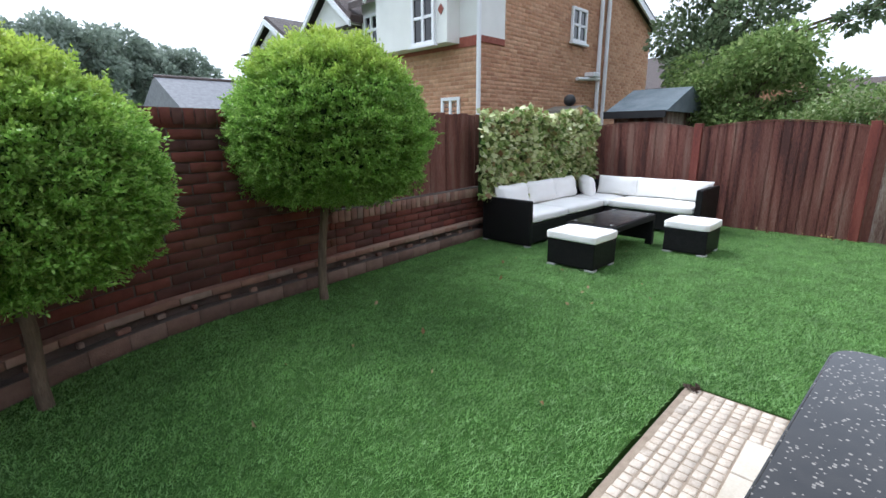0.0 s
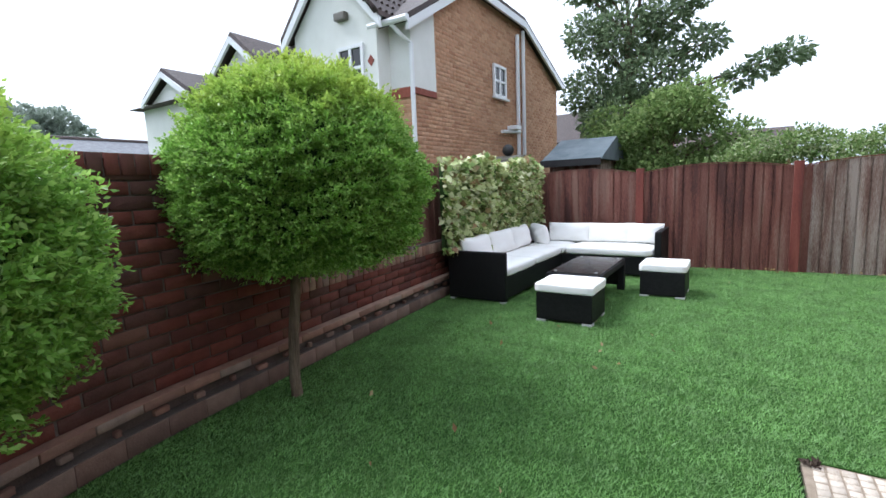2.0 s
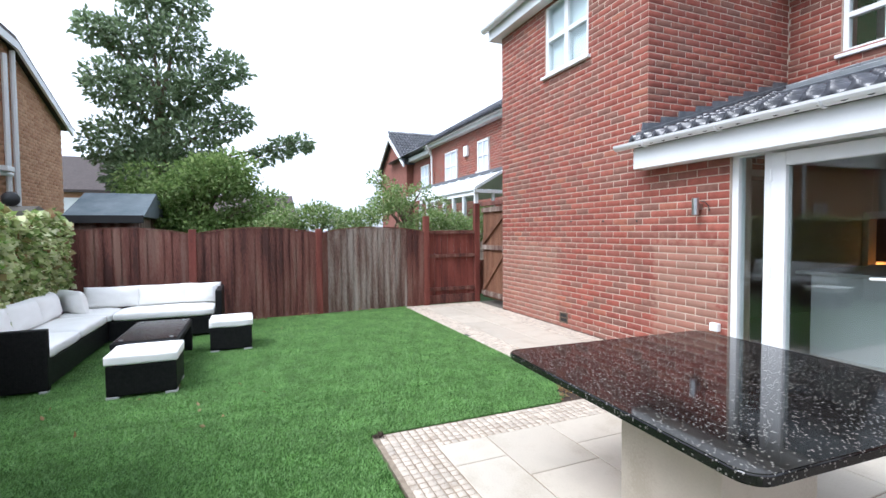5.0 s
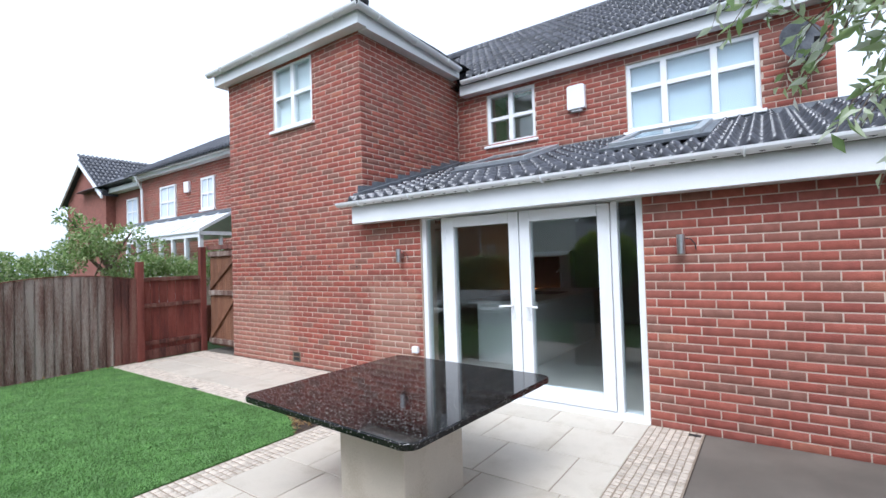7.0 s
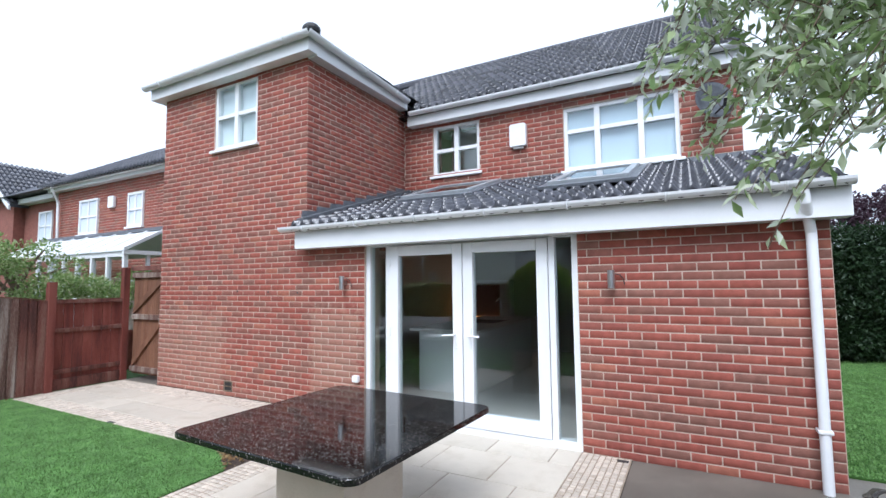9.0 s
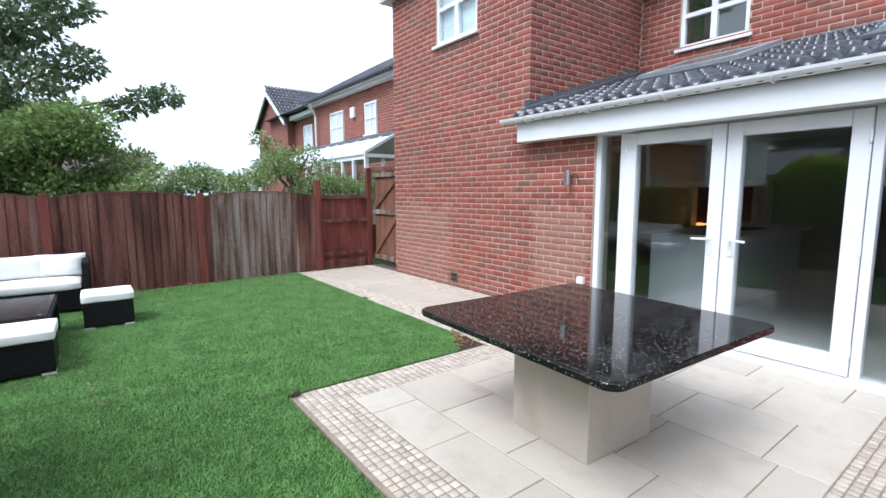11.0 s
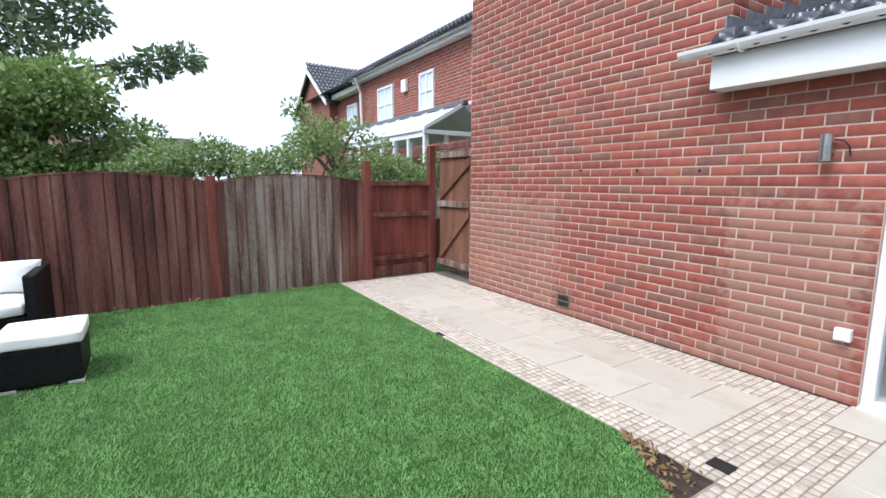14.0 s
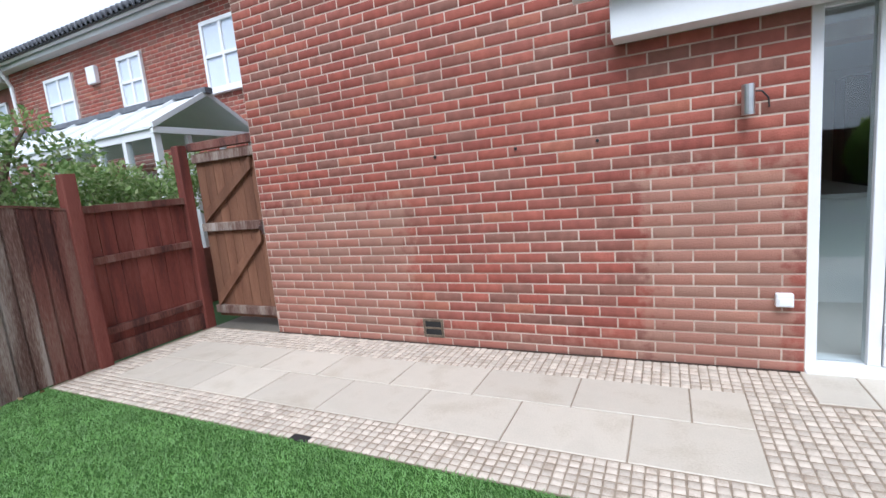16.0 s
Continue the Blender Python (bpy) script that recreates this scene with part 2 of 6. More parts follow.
M_CONCRETE = material("grey_concrete", [(0.11, 0.10, 0.083), (0.14, 0.126, 0.105), (0.185, 0.167, 0.14)], 0.45, 2.0, 0.15, 140)
M_SOIL = material("bare_soil", [(0.035, 0.022, 0.016), (0.08, 0.055, 0.04)], 0.95, 25, 0.8, 150)
M_GROUND = material("far_grass", [(0.03, 0.07, 0.02), (0.06, 0.11, 0.035)], 0.95, 1.5, 0.5, 60)
M_FENCE = material("red_brown_stained_wood", [(0.060, 0.022, 0.017), (0.135, 0.046, 0.034), (0.165, 0.066, 0.048), (0.205, 0.11, 0.083)], 0.75, 2.4, 0.45, 60, spread=0.12, stretch=(3, 3, 0.30), band=0.10)
M_FENCE_RED = material("red_stained_wood", [(0.11, 0.028, 0.021), (0.17, 0.040, 0.028), (0.215, 0.064, 0.046)], 0.7, 3, 0.4, 60, spread=0.12, stretch=(3, 3, 0.30), band=0.10)
M_FENCE_GREY = material("weathered_grey_brown_wood", [(0.10, 0.048, 0.036), (0.165, 0.105, 0.082), (0.25, 0.195, 0.16), (0.33, 0.28, 0.24)], 0.85, 2.2, 0.5, 60, spread=0.12, stretch=(3, 3, 0.30), band=0.10)
M_GATE = material("tan_gate_wood", [(0.13, 0.055, 0.03), (0.22, 0.105, 0.06)], 0.75, 3, 0.4, 60, spread=0.15, stretch=(3, 3, 0.35))
M_BARK = material("bark", [(0.09, 0.065, 0.045), (0.20, 0.15, 0.105)], 0.95, 14, 0.8, 60, stretch=(1, 1, 0.3))
M_STEEL = material("brushed_steel", [(0.5, 0.5, 0.5), (0.6, 0.6, 0.6)], 0.3, 20, 0.0, metal=1.0)
M_BLACK = material("black_plastic", [(0.012, 0.012, 0.013), (0.02, 0.02, 0.021)], 0.5, 10, 0.0)
M_CUSHION = material("cream_fabric", [(0.84, 0.83, 0.80), (0.90, 0.89, 0.87)], 0.95, 5, 0.15, 220)
M_TABLE_GLASS = material("black_glass", [(0.008, 0.008, 0.009), (0.012, 0.012, 0.013)], 0.06, 4, 0.0, spec=0.6)
M_COFFEE = material("satin_black_glass", [(0.008, 0.008, 0.009), (0.014, 0.014, 0.015)], 0.22, 4, 0.0, spec=0.25)
M_GREY_PAINT = material("light_grey_foot", [(0.45, 0.45, 0.45), (0.55, 0.55, 0.55)], 0.5, 6, 0.0)
M_PLASTER = material("greige_plaster", [(0.50, 0.48, 0.42), (0.55, 0.53, 0.47)], 0.9, 3, 0.05)
M_FLOOR = material("pale_floor_tile", [(0.50, 0.48, 0.45), (0.58, 0.56, 0.53)], 0.3, 2, 0.0)
M_CABINET = material("white_gloss_cabinet", [(0.72, 0.72, 0.72), (0.78, 0.78, 0.78)], 0.25, 2, 0.0)
M_BLIND = material("blue_grey_blind", [(0.56, 0.62, 0.71), (0.62, 0.68, 0.77)], 0.8, 3, 0.0)
M_CURTAIN = material("pale_net_curtain", [(0.74, 0.77, 0.80), (0.82, 0.84, 0.87)], 0.9, 3, 0.1, 40)
M_POLY = material("white_polycarbonate", [(0.70, 0.73, 0.75), (0.80, 0.82, 0.84)], 0.35, 2, 0.0)
M_FELT = material("blue_grey_roof_felt", [(0.10, 0.13, 0.15), (0.17, 0.20, 0.22)], 0.8, 4, 0.2)
M_BRICK_FAR = material("plain_red_brick", [(0.19, 0.075, 0.058), (0.26, 0.10, 0.075)], 0.9, 12, 0.3, 60)
M_TILE_B = material("blue_grey_roof_tile", [(0.035, 0.037, 0.047), (0.08, 0.083, 0.10)], 0.4, 9, 0.2, 120, spread=0.25)
M_SLATE = material("grey_slate_roof", [(0.13, 0.135, 0.15), (0.20, 0.205, 0.22)], 0.7, 6, 0.2, 80)
M_BASE = brick_material("dull_foot_brick", [(0.0, (0.17, 0.105, 0.08)), (0.35, (0.14, 0.09, 0.07)), (0.7, (0.20, 0.135, 0.105))])
M_WET = material("wet_concrete", [(0.055, 0.05, 0.042), (0.10, 0.09, 0.076)], 0.04, 2.0, 0.0, 140, spec=0.6)
M_IRON = material("wet_cast_iron", [(0.05, 0.045, 0.04), (0.10, 0.09, 0.08)], 0.35, 12, 0.3, 90, metal=0.6)


def rattan_material():
    m = material("black_rattan_weave", [(0.005, 0.005, 0.006), (0.012, 0.012, 0.012)], 0.5, 30, 0.0, spec=0.22)
    nt = m.node_tree
    ck, geo = nt.nodes.new("ShaderNodeTexChecker"), nt.nodes.new("ShaderNodeNewGeometry")
    ck.inputs["Scale"].default_value = 60
    nt.links.new(geo.outputs["Position"], ck.inputs["Vector"])
    bp = nt.nodes.new("ShaderNodeBump")
    bp.inputs["Strength"].default_value, bp.inputs["Distance"].default_value = 0.5, 0.004
    nt.links.new(ck.outputs["Fac"], bp.inputs["Height"])
    nt.links.new(bp.outputs[0], nt.nodes["Principled BSDF"].inputs["Normal"])
    return m


def granite_material():
    m = material("polished_black_granite", [(0.004, 0.004, 0.005), (0.018, 0.016, 0.015)], 0.05, 14, 0.0, 60, spec=0.5)
    nt = m.node_tree
    b = nt.nodes["Principled BSDF"]
    base = b.inputs["Base Color"].links[0].from_socket
    geo, vor = nt.nodes.new("ShaderNodeNewGeometry"), nt.nodes.new("ShaderNodeTexVoronoi")
    vor.inputs["Scale"].default_value = 115
    nt.links.new(geo.outputs["Position"], vor.inputs["Vector"])
    sep = nt.nodes.new("ShaderNodeSeparateColor")
    nt.links.new(vor.outputs["Color"], sep.inputs[0])
    pick = math_node(nt, "GREATER_THAN", sep.outputs[0], 0.82)
    near = math_node(nt, "LESS_THAN", vor.outputs["Distance"], 0.42)
    mx = nt.nodes.new("ShaderNodeMix")
    mx.data_type = "RGBA"
    nt.links.new(math_node(nt, "MULTIPLY", pick, near), mx.inputs[0])
    nt.links.new(base, mx.inputs[6])
    mx.inputs[7].default_value = (0.20, 0.185, 0.165, 1)
    nt.links.new(mx.outputs[2], b.inputs["Base Color"])
    return m


M_RATTAN, M_GRANITE = rattan_material(), granite_material()


# ---- building helpers ----
def part(name, bm, mat, parent=None, label="", smooth=False):
    """Links a bmesh (or mesh) as one mesh object, under parent if given."""
    if isinstance(bm, bmesh.types.BMesh):
        me = bpy.data.meshes.new(name)
        bm.to_mesh(me)
        bm.free()
    else:
        me = bm
    if not me.materials:
        me.materials.append(mat)
    if smooth:
        me.polygons.foreach_set("use_smooth", [True] * len(me.polygons))
    ob = new(name, me)
    if parent:
        ob.parent = parent
        ob.matrix_parent_inverse = parent.matrix_basis.inverted()
    if label:
        ob["label"] = label
    return ob


def thing(name, label, category, at=(0, 0, 0), group="", kind=""):
    return tagged(new_at(name, at), label, category, group, kind)


def new_at(name, at):
    ob = new(name)
    ob.location = at
    return ob


def boxes(*spans, bevel=0.0, segments=2):
    """A bmesh of boxes (x0, x1, y0, y1, z0, z1), their edges rounded."""
    bm = bmesh.new()
    for x0, x1, y0, y1, z0, z1 in spans:
        m = Matrix.Translation(((x0 + x1) / 2, (y0 + y1) / 2, (z0 + z1) / 2)) @ Matrix.Diagonal((x1 - x0, y1 - y0, z1 - z0, 1))
        bmesh.ops.create_cube(bm, size=1, matrix=m)
    if bevel:
        bmesh.ops.bevel(bm, geom=bm.edges[:], offset=bevel, segments=segments, affect="EDGES", profile=0.6)
    return bm


def tube(path, radius, sides=10, taper=None):
    """A bmesh tube along points; taper: the end's radius."""
    bm = bmesh.new()
    rings, side = [], None
    for n, p in enumerate(path):
        t = (Vector(path[min(len(path) - 1, n + 1)]) - Vector(path[max(0, n - 1)])).normalized()
        side = t.orthogonal() if side is None else side - t * side.dot(t)
        side.normalize()
        other = t.cross(side)
        r = radius + ((taper if taper is not None else radius) - radius) * n / (len(path) - 1)
        rings.append([bm.verts.new(Vector(p) + side * (r * math.cos(2 * math.pi * k / sides)) + other * (r * math.sin(2 * math.pi * k / sides))) for k in range(sides)])
    for r0, r1 in zip(rings, rings[1:]):
        for k in range(sides):
            bm.faces.new((r0[k], r0[(k + 1) % sides], r1[(k + 1) % sides], r1[k]))
    bm.faces.new(rings[0][::-1])
    bm.faces.new(rings[-1])
    bmesh.ops.recalc_face_normals(bm, faces=bm.faces[:])
    return bm


def prism(outline, axis, a, b):
    """A bmesh: a closed outline in the plane across an axis, pushed from a to b."""
    bm = bmesh.new()
    put = {"x": lambda u, v, w: (w, u, v), "y": lambda u, v, w: (u, w, v), "z": lambda u, v, w: (u, v, w)}[axis]
    low, high = ([bm.verts.new(put(u, v, w)) for u, v in outline] for w in (a, b))
    bm.faces.new(low)
    bm.faces.new(high[::-1])
    for n in range(len(outline)):
        k = (n + 1) % len(outline)
        bm.faces.new((low[n], high[n], high[k], low[k]))
    bmesh.ops.recalc_face_normals(bm, faces=bm.faces[:])
    return bm


def array_mesh(name, verts, faces):
    """A mesh from arrays: verts (n, 3), faces (m, k)."""
    me = bpy.data.meshes.new(name)
    verts, faces = np.asarray(verts, np.float32), np.asarray(faces, np.int32)
    k = faces.shape[1]
    me.vertices.add(len(verts))
    me.vertices.foreach_set("co", verts.ravel())
    me.loops.add(faces.size)
    me.loops.foreach_set("vertex_index", faces.ravel())
    me.polygons.add(len(faces))
    me.polygons.foreach_set("loop_start", np.arange(0, faces.size, k, dtype=np.int32))
    me.update(calc_edges=True)
    return me


# A brick: front face in the plane y = 0 looking to +y, chamfered edges, back open.
BRICK_FACES = np.array([[8, 9, 10, 11], [4, 5, 9, 8], [5, 6, 10, 9], [6, 7, 11, 10], [7, 4, 8, 11], [0, 1, 5, 4], [1, 2, 6, 5], [2, 3, 7, 6], [3, 0, 4, 7]])


def brick_verts(w, h, deep=0.03, edge=0.0025):
    c = [(-w / 2, -h / 2), (-w / 2, h / 2), (w / 2, h / 2), (w / 2, -h / 2)]
    out = [(u, -deep, v) for u, v in c] + [(u, -edge, v) for u, v in c]
    return np.array(out + [(u - math.copysign(edge, u), 0, v - math.copysign(edge, v)) for u, v in c])


def courses(length, z0, z1, holes=(), first=0, pitch=0.225, course=0.075, joint=0.010):
    """Bricks (middle u, middle z, width) of a stretcher bond over length by z0..z1, cut at the holes (u0, u1, z0, z1)."""
    out = []
    for n in range(int(math.ceil((z1 - z0) / course - 0.05))):
        zm = z0 + (n + 0.5) * course
        free = [(0.0, length)]
        for u0, u1, h0, h1 in holes:
            if h0 < zm < h1:
                free = [s for a, b in free for s in ((a, min(b, u0)), (max(a, u1), b)) if s[1] - s[0] > 0.03]
        for a, b in free:
            u = a - (pitch / 2 if (n + first) % 2 else 0)
            while u < b - 0.03:
                l, r = max(u, a), min(u + pitch, b)
                if r - l > 0.04:
                    out.append(((l + r) / 2, zm, r - l - joint))
                u += pitch
    return out


def lay_bricks(parent, bricks, place, mat, single=None, name="brick", height=0.065):
    """Lays bricks by place(u, z) -> matrix: those in single(u, z) as objects on shared meshes, the others joined."""
    shared, verts, faces = {}, [], []
    for u, z, w in bricks:
        m = place(u, z)
        if single and single(u, z):
            key = round(w, 3)
            if key not in shared:
                shared[key] = array_mesh(name, brick_verts(w, height), BRICK_FACES)
                shared[key].materials.append(mat)
            ob = new(name, shared[key])
            ob.matrix_basis = m
            ob.parent = parent
        else:
            mm = np.array(m)
            verts.append(brick_verts(w, height) @ mm[:3, :3].T + mm[:3, 3])
            faces.append(BRICK_FACES + 12 * len(faces))
    if verts:
        tagged(part("brickwork", array_mesh("brickwork", np.concatenate(verts), np.concatenate(faces)), mat, parent), kind="stuff")


def walls_round(holes, u0, u1, z0, z1):
    """Spans (u0, u1, z0, z1) that fill a wall round its holes."""
    xs = sorted({u0, u1, *(h[0] for h in holes), *(h[1] for h in holes)})
    out = []
    for a, b in zip(xs, xs[1:]):
        if b - a < 1e-4:
            continue
        z = z0
        for h in sorted((h for h in holes if h[0] < (a + b) / 2 < h[1]), key=lambda h: h[2]):
            if h[2] > z:
                out.append((a, b, z, h[2]))
            z = h[3]
        if z < z1:
            out.append((a, b, z, z1))
    return out


def leaf_mesh(name, points, normals, length, width, spread=0.9, seed=1, fold=0.25, droop=0.0):
    """Small folded leaves (two triangles each side of a mid-rib) at points, roughly along their normals."""
    rng = np.random.default_rng(seed)
    n = len(points)
    d = normals + rng.normal(0, spread, (n, 3)) + np.array([0, 0, -droop])
    d /= np.linalg.norm(d, axis=1, keepdims=True) + 1e-9
    s = np.cross(d, rng.normal(0, 1, (n, 3)))
    s /= np.linalg.norm(s, axis=1, keepdims=True) + 1e-9
    up = np.cross(s, d)
    size = rng.uniform(0.65, 1.25, (n, 1))
    l, w = length * size, width * size
    a, tip = points, points + d * l
    mid = points + d * l * 0.45
    verts = np.stack([a, mid + s * w / 2 + up * w * fold, tip, mid - s * w / 2 + up * w * fold], 1).reshape(-1, 3)
    k = np.arange(n)[:, None] * 4
    faces = np.concatenate([k + [0, 1, 2], k + [0, 2, 3]], 1).reshape(-1, 3)
    return array_mesh(name, verts, faces)


# ---- ground, lawn and paving ----
WALL_X = [-8.0, -4.0, -2.0, -1.0, -0.5, 0.0, 0.5, 1.18, 2.05, 3.35, 4.65, 7.6]
WALL_Y = [1.2, 3.3, 4.48, 5.10, 5.40, 5.68, 5.93, 6.10, 6.18, 6.31, 6.43, 6.60]


def wall_y(x):
    """The garden wall's foot, a gentle bend."""
    return sum(np.interp(np.asarray(x) + k, WALL_X, WALL_Y) for k in (-0.3, -0.15, 0, 0.15, 0.3)) / 5


def fence_x(y):
    """The garden fence's face towards the lawn."""
    return 7.55 - 0.055 * (np.asarray(y) - 0.9)


tagged(part("ground", boxes((-400, 400, -400, 400, -0.4, -0.045)), M_GROUND), "green ground reaching to the horizon", "ground", kind="structure")


def in_lawn(x, y):
    east = (x > 2.585) & (x < fence_x(y)) & (y > 1.485) & (y < wall_y(x))
    west = (x <= 2.585) & (x > -4.5) & (y > 3.33) & (y < wall_y(x))
    side = (x > -4.5) & (y > -9) & (y <= 3.33) & (((x < -1.9) & (y < -0.36)) | (x < -2.9))
    bare = (x > 2.5) & ((x - 2.5) / 0.60 + (y - 1.48) / 0.33 + 0.10 * np.sin(x * 31) < 1)
    bare = bare | (np.abs(x - 3.40 - 0.01 * np.sin(y * 2)) < 0.009) & (y < 5.9)
    return (east | west | side) & ~bare


lawn_bm = bmesh.new()
for x0, x1, f0, f1 in ((2.585, 7.6, lambda x: 1.485 + max(0.0, 0.30 * (1 - (x - 2.585) / 0.5)), wall_y), (-4.5, 2.585, lambda x: 3.33, wall_y)):
    xs = np.linspace(x0, x1, 60)
    low = [lawn_bm.verts.new((x, f0(x), 0.0)) for x in xs]
    high = [lawn_bm.verts.new((x, float(f1(x)) + 0.03, 0.0)) for x in xs]
    for k in range(len(xs) - 1):
        lawn_bm.faces.new((low[k], low[k + 1], high[k + 1], high[k]))
for a, b, c, d in ((-4.5, -1.89, -9, -0.36), (-4.5, -2.9, -0.36, 3.33)):
    lawn_bm.faces.new([lawn_bm.verts.new(p) for p in ((a, c, 0), (b, c, 0), (b, d, 0), (a, d, 0))])
ext = bmesh.ops.extrude_face_region(lawn_bm, geom=lawn_bm.faces[:])
bmesh.ops.translate(lawn_bm, verts=[v for v in ext["geom"] if isinstance(v, bmesh.types.BMVert)], vec=(0, 0, -0.04))
bmesh.ops.recalc_face_normals(lawn_bm, faces=lawn_bm.faces[:])
lawn = tagged(part("lawn", lawn_bm, M_TURF), "bright green artificial lawn with short pile", "lawn", kind="structure")

# the pile of the lawn
rng = np.random.default_rng(5)
bx, by = rng.uniform(-4.4, 7.6, 1500000), rng.uniform(1.4, 6.65, 1500000)
near = in_lawn(bx, by) & (bx > -2.0)
bx, by = bx[near][:520000], by[near][:520000]
n = len(bx)
sx, sy = rng.uniform(-4.4, -1.92, 90000), rng.uniform(-7.2, -0.38, 90000)
bx, by = np.concatenate([bx, sx]), np.concatenate([by, sy])
n = len(bx)
lean = rng.normal(0, 0.012, (n, 2)) + np.array([0.006, -0.004])
tall = rng.uniform(0.009, 0.018, n)
ang = rng.uniform(0, math.pi, n)
wide = np.where(bx < -1.91, 0.005, 0.0030)
px, py = np.cos(ang) * wide, np.sin(ang) * wide
pile = np.stack([np.stack([bx - px, by - py, np.full(n, -0.002)], 1), np.stack([bx + px, by + py, np.full(n, -0.002)], 1), np.stack([bx + lean[:, 0], by + lean[:, 1], tall], 1)], 1)
M_BLADE = leaf_material("artificial_grass_blade", [(0.115, 0.24, 0.055), (0.155, 0.305, 0.078), (0.155, 0.30, 0.086), (0.22, 0.385, 0.135)], 0.5, 0.25, patch=0.36, patch_scale=4.0, spec=0.4)
tagged(part("grass_pile", array_mesh("grass_pile", pile.reshape(-1, 3), np.arange(3 * n).reshape(-1, 3)), M_BLADE, lawn), kind="stuff")

patio = tagged(part("patio_bed", boxes((-0.42, 2.58, 0.0, 3.31, -0.04, -0.004), (2.58, 7.55, 0.0, 1.47, -0.04, -0.004)), M_JOINT), "pale sandstone paving with borders of small stone setts", "paving", kind="structure")
tagged(part("concrete_slab", boxes((-2.9, -0.418, 0.0, 3.33, -0.04, -0.012), (-2.9, -1.892, -0.36, 0.0, -0.04, -0.012)), M_CONCRETE), "worn grey concrete strip along the house wall", "concrete", kind="structure")
tagged(part("side_passage", boxes((6.62, 7.55, -8.0, 0.0, -0.04, -0.006)), M_CONCRETE), "grey paved side passage behind the gate", "paving", kind="structure")
tagged(part("soil_patch", boxes((2.58, 3.10, 1.48, 1.80, -0.04, -0.003)), M_SOIL), "bare dark soil where the lawn's corner is cut", "soil", kind="structure")


def flags(rows):
    """Paving flags (x0, x1, y0, y1), each with its own edges."""
    for x0, x1, y0, y1 in rows:
        g = 0.004
        part("paving_slab", boxes((x0 + g, x1 - g, y0 + g, y1 - g, -0.03, random.uniform(0.0, 0.0025)), bevel=0.003, segments=1), M_SLAB, patio)


def row(y0, y1, cuts):
    return [(a, b, y0, y1) for a, b in zip(cuts, cuts[1:])]


flags(row(0.37, 0.755, [2.84, 3.11, 3.70, 4.29, 4.88, 5.50, 6.05, 6.6, 7.2]))
flags(row(0.755, 1.18, [2.84, 3.38, 3.97, 4.56, 5.15, 5.74, 6.3, 6.9, 7.2]))
for i, (y0, y1) in enumerate(((0.0, 0.40), (0.40, 0.98), (0.98, 1.56), (1.56, 2.14), (2.14, 2.62), (2.62, 2.97))):
    cuts = [0.0, *sorted(c for c in ((0.22, 0.80, 1.38, 1.96), (0.55, 1.15, 1.75), (0.30, 0.88, 1.45, 2.0))[i % 3] if c < 2.26), 2.28]
    flags(row(y0, y1, cuts) + ([(2.28, 2.53, y0, y1)] if y1 < 0.5 else []))


def setts(x0, x1, y0, y1, pitch=0.052):
    nx, ny = max(1, round((x1 - x0) / pitch)), max(1, round((y1 - y0) / pitch))
    return [((x0 + (i + 0.5) * (x1 - x0) / nx, y0 + (j + 0.5) * (y1 - y0) / ny), ((x1 - x0) / nx, (y1 - y0) / ny)) for i in range(nx) for j in range(ny)]


SETTS = setts(2.84, 7.5, 1.18, 1.47) + setts(2.84, 7.2, 0.02, 0.37) + setts(2.53, 2.84, 0.02, 1.47) + setts(7.2, 7.5, 0.02, 1.18)
SETTS += setts(2.28, 2.57, 1.50, 3.28) + setts(2.28, 2.53, 0.42, 1.50) + setts(0.0, 2.28, 2.97, 3.28) + setts(-0.412, 0.0, 0.02, 3.28)


# ---- the house ----
def plain_wall(name, spans, label, mat=M_MORTAR):
    return tagged(part(name, boxes(*spans), mat), label, "wall", kind="structure")


HOUSE_HOLES = [(1.89, 4.39, -0.1, 2.06), (6.31, 7.24, 3.58, 4.59)]
X0, X1, XW = -1.89, 6.60, 3.45
back_wall = plain_wall("wall_back", [(X0 + a, X0 + b, -0.30, -0.0035, c, d) for a, b, c, d in walls_round(HOUSE_HOLES[:1], 0, X1 - X0, -0.05, 2.20)],
                       "red multi brick house wall with pale mortar and lime stains")
plain_wall("wall_back_upper", [(X0 + a, X0 + b, -0.30, -0.0035, c, d) for a, b, c, d in walls_round(HOUSE_HOLES[1:], XW - X0 + 0.0035, X1 - X0, 2.20, 4.6)],
           "red brick upper wall of the wing with red-tinted mortar", M_MORTAR_RED)
wing_wall = plain_wall("wall_wing_side", [(XW + 0.0035, XW + 0.30, -2.40, -0.30, 2.0, 4.6)], "red brick side wall of the two-storey wing", M_MORTAR_RED)
MAIN_HOLES = [(2.01, 2.87, 3.37, 4.235), (-0.90, 0.64, 3.19, 4.14)]
main_wall = plain_wall("wall_main_upper", [(a, b, -2.68, -2.3735, c, d) for a, b, c, d in walls_round(MAIN_HOLES, -1.60, XW + 0.01, 2.2, 4.5)], "red brick upper rear wall of the house")
plain_wall("wall_side_west", [(-1.88, -1.60, -8.0, -0.30, -0.05, 2.15), (-1.60, -1.40, -8.0, -2.68, 2.15, 4.5)], "red brick side wall of the house", M_BRICK_FAR)
plain_wall("wall_side_east", [(6.32, 6.59, -8.0, -0.30, -0.05, 4.6)], "red brick side wall beside the gate", M_BRICK_FAR)


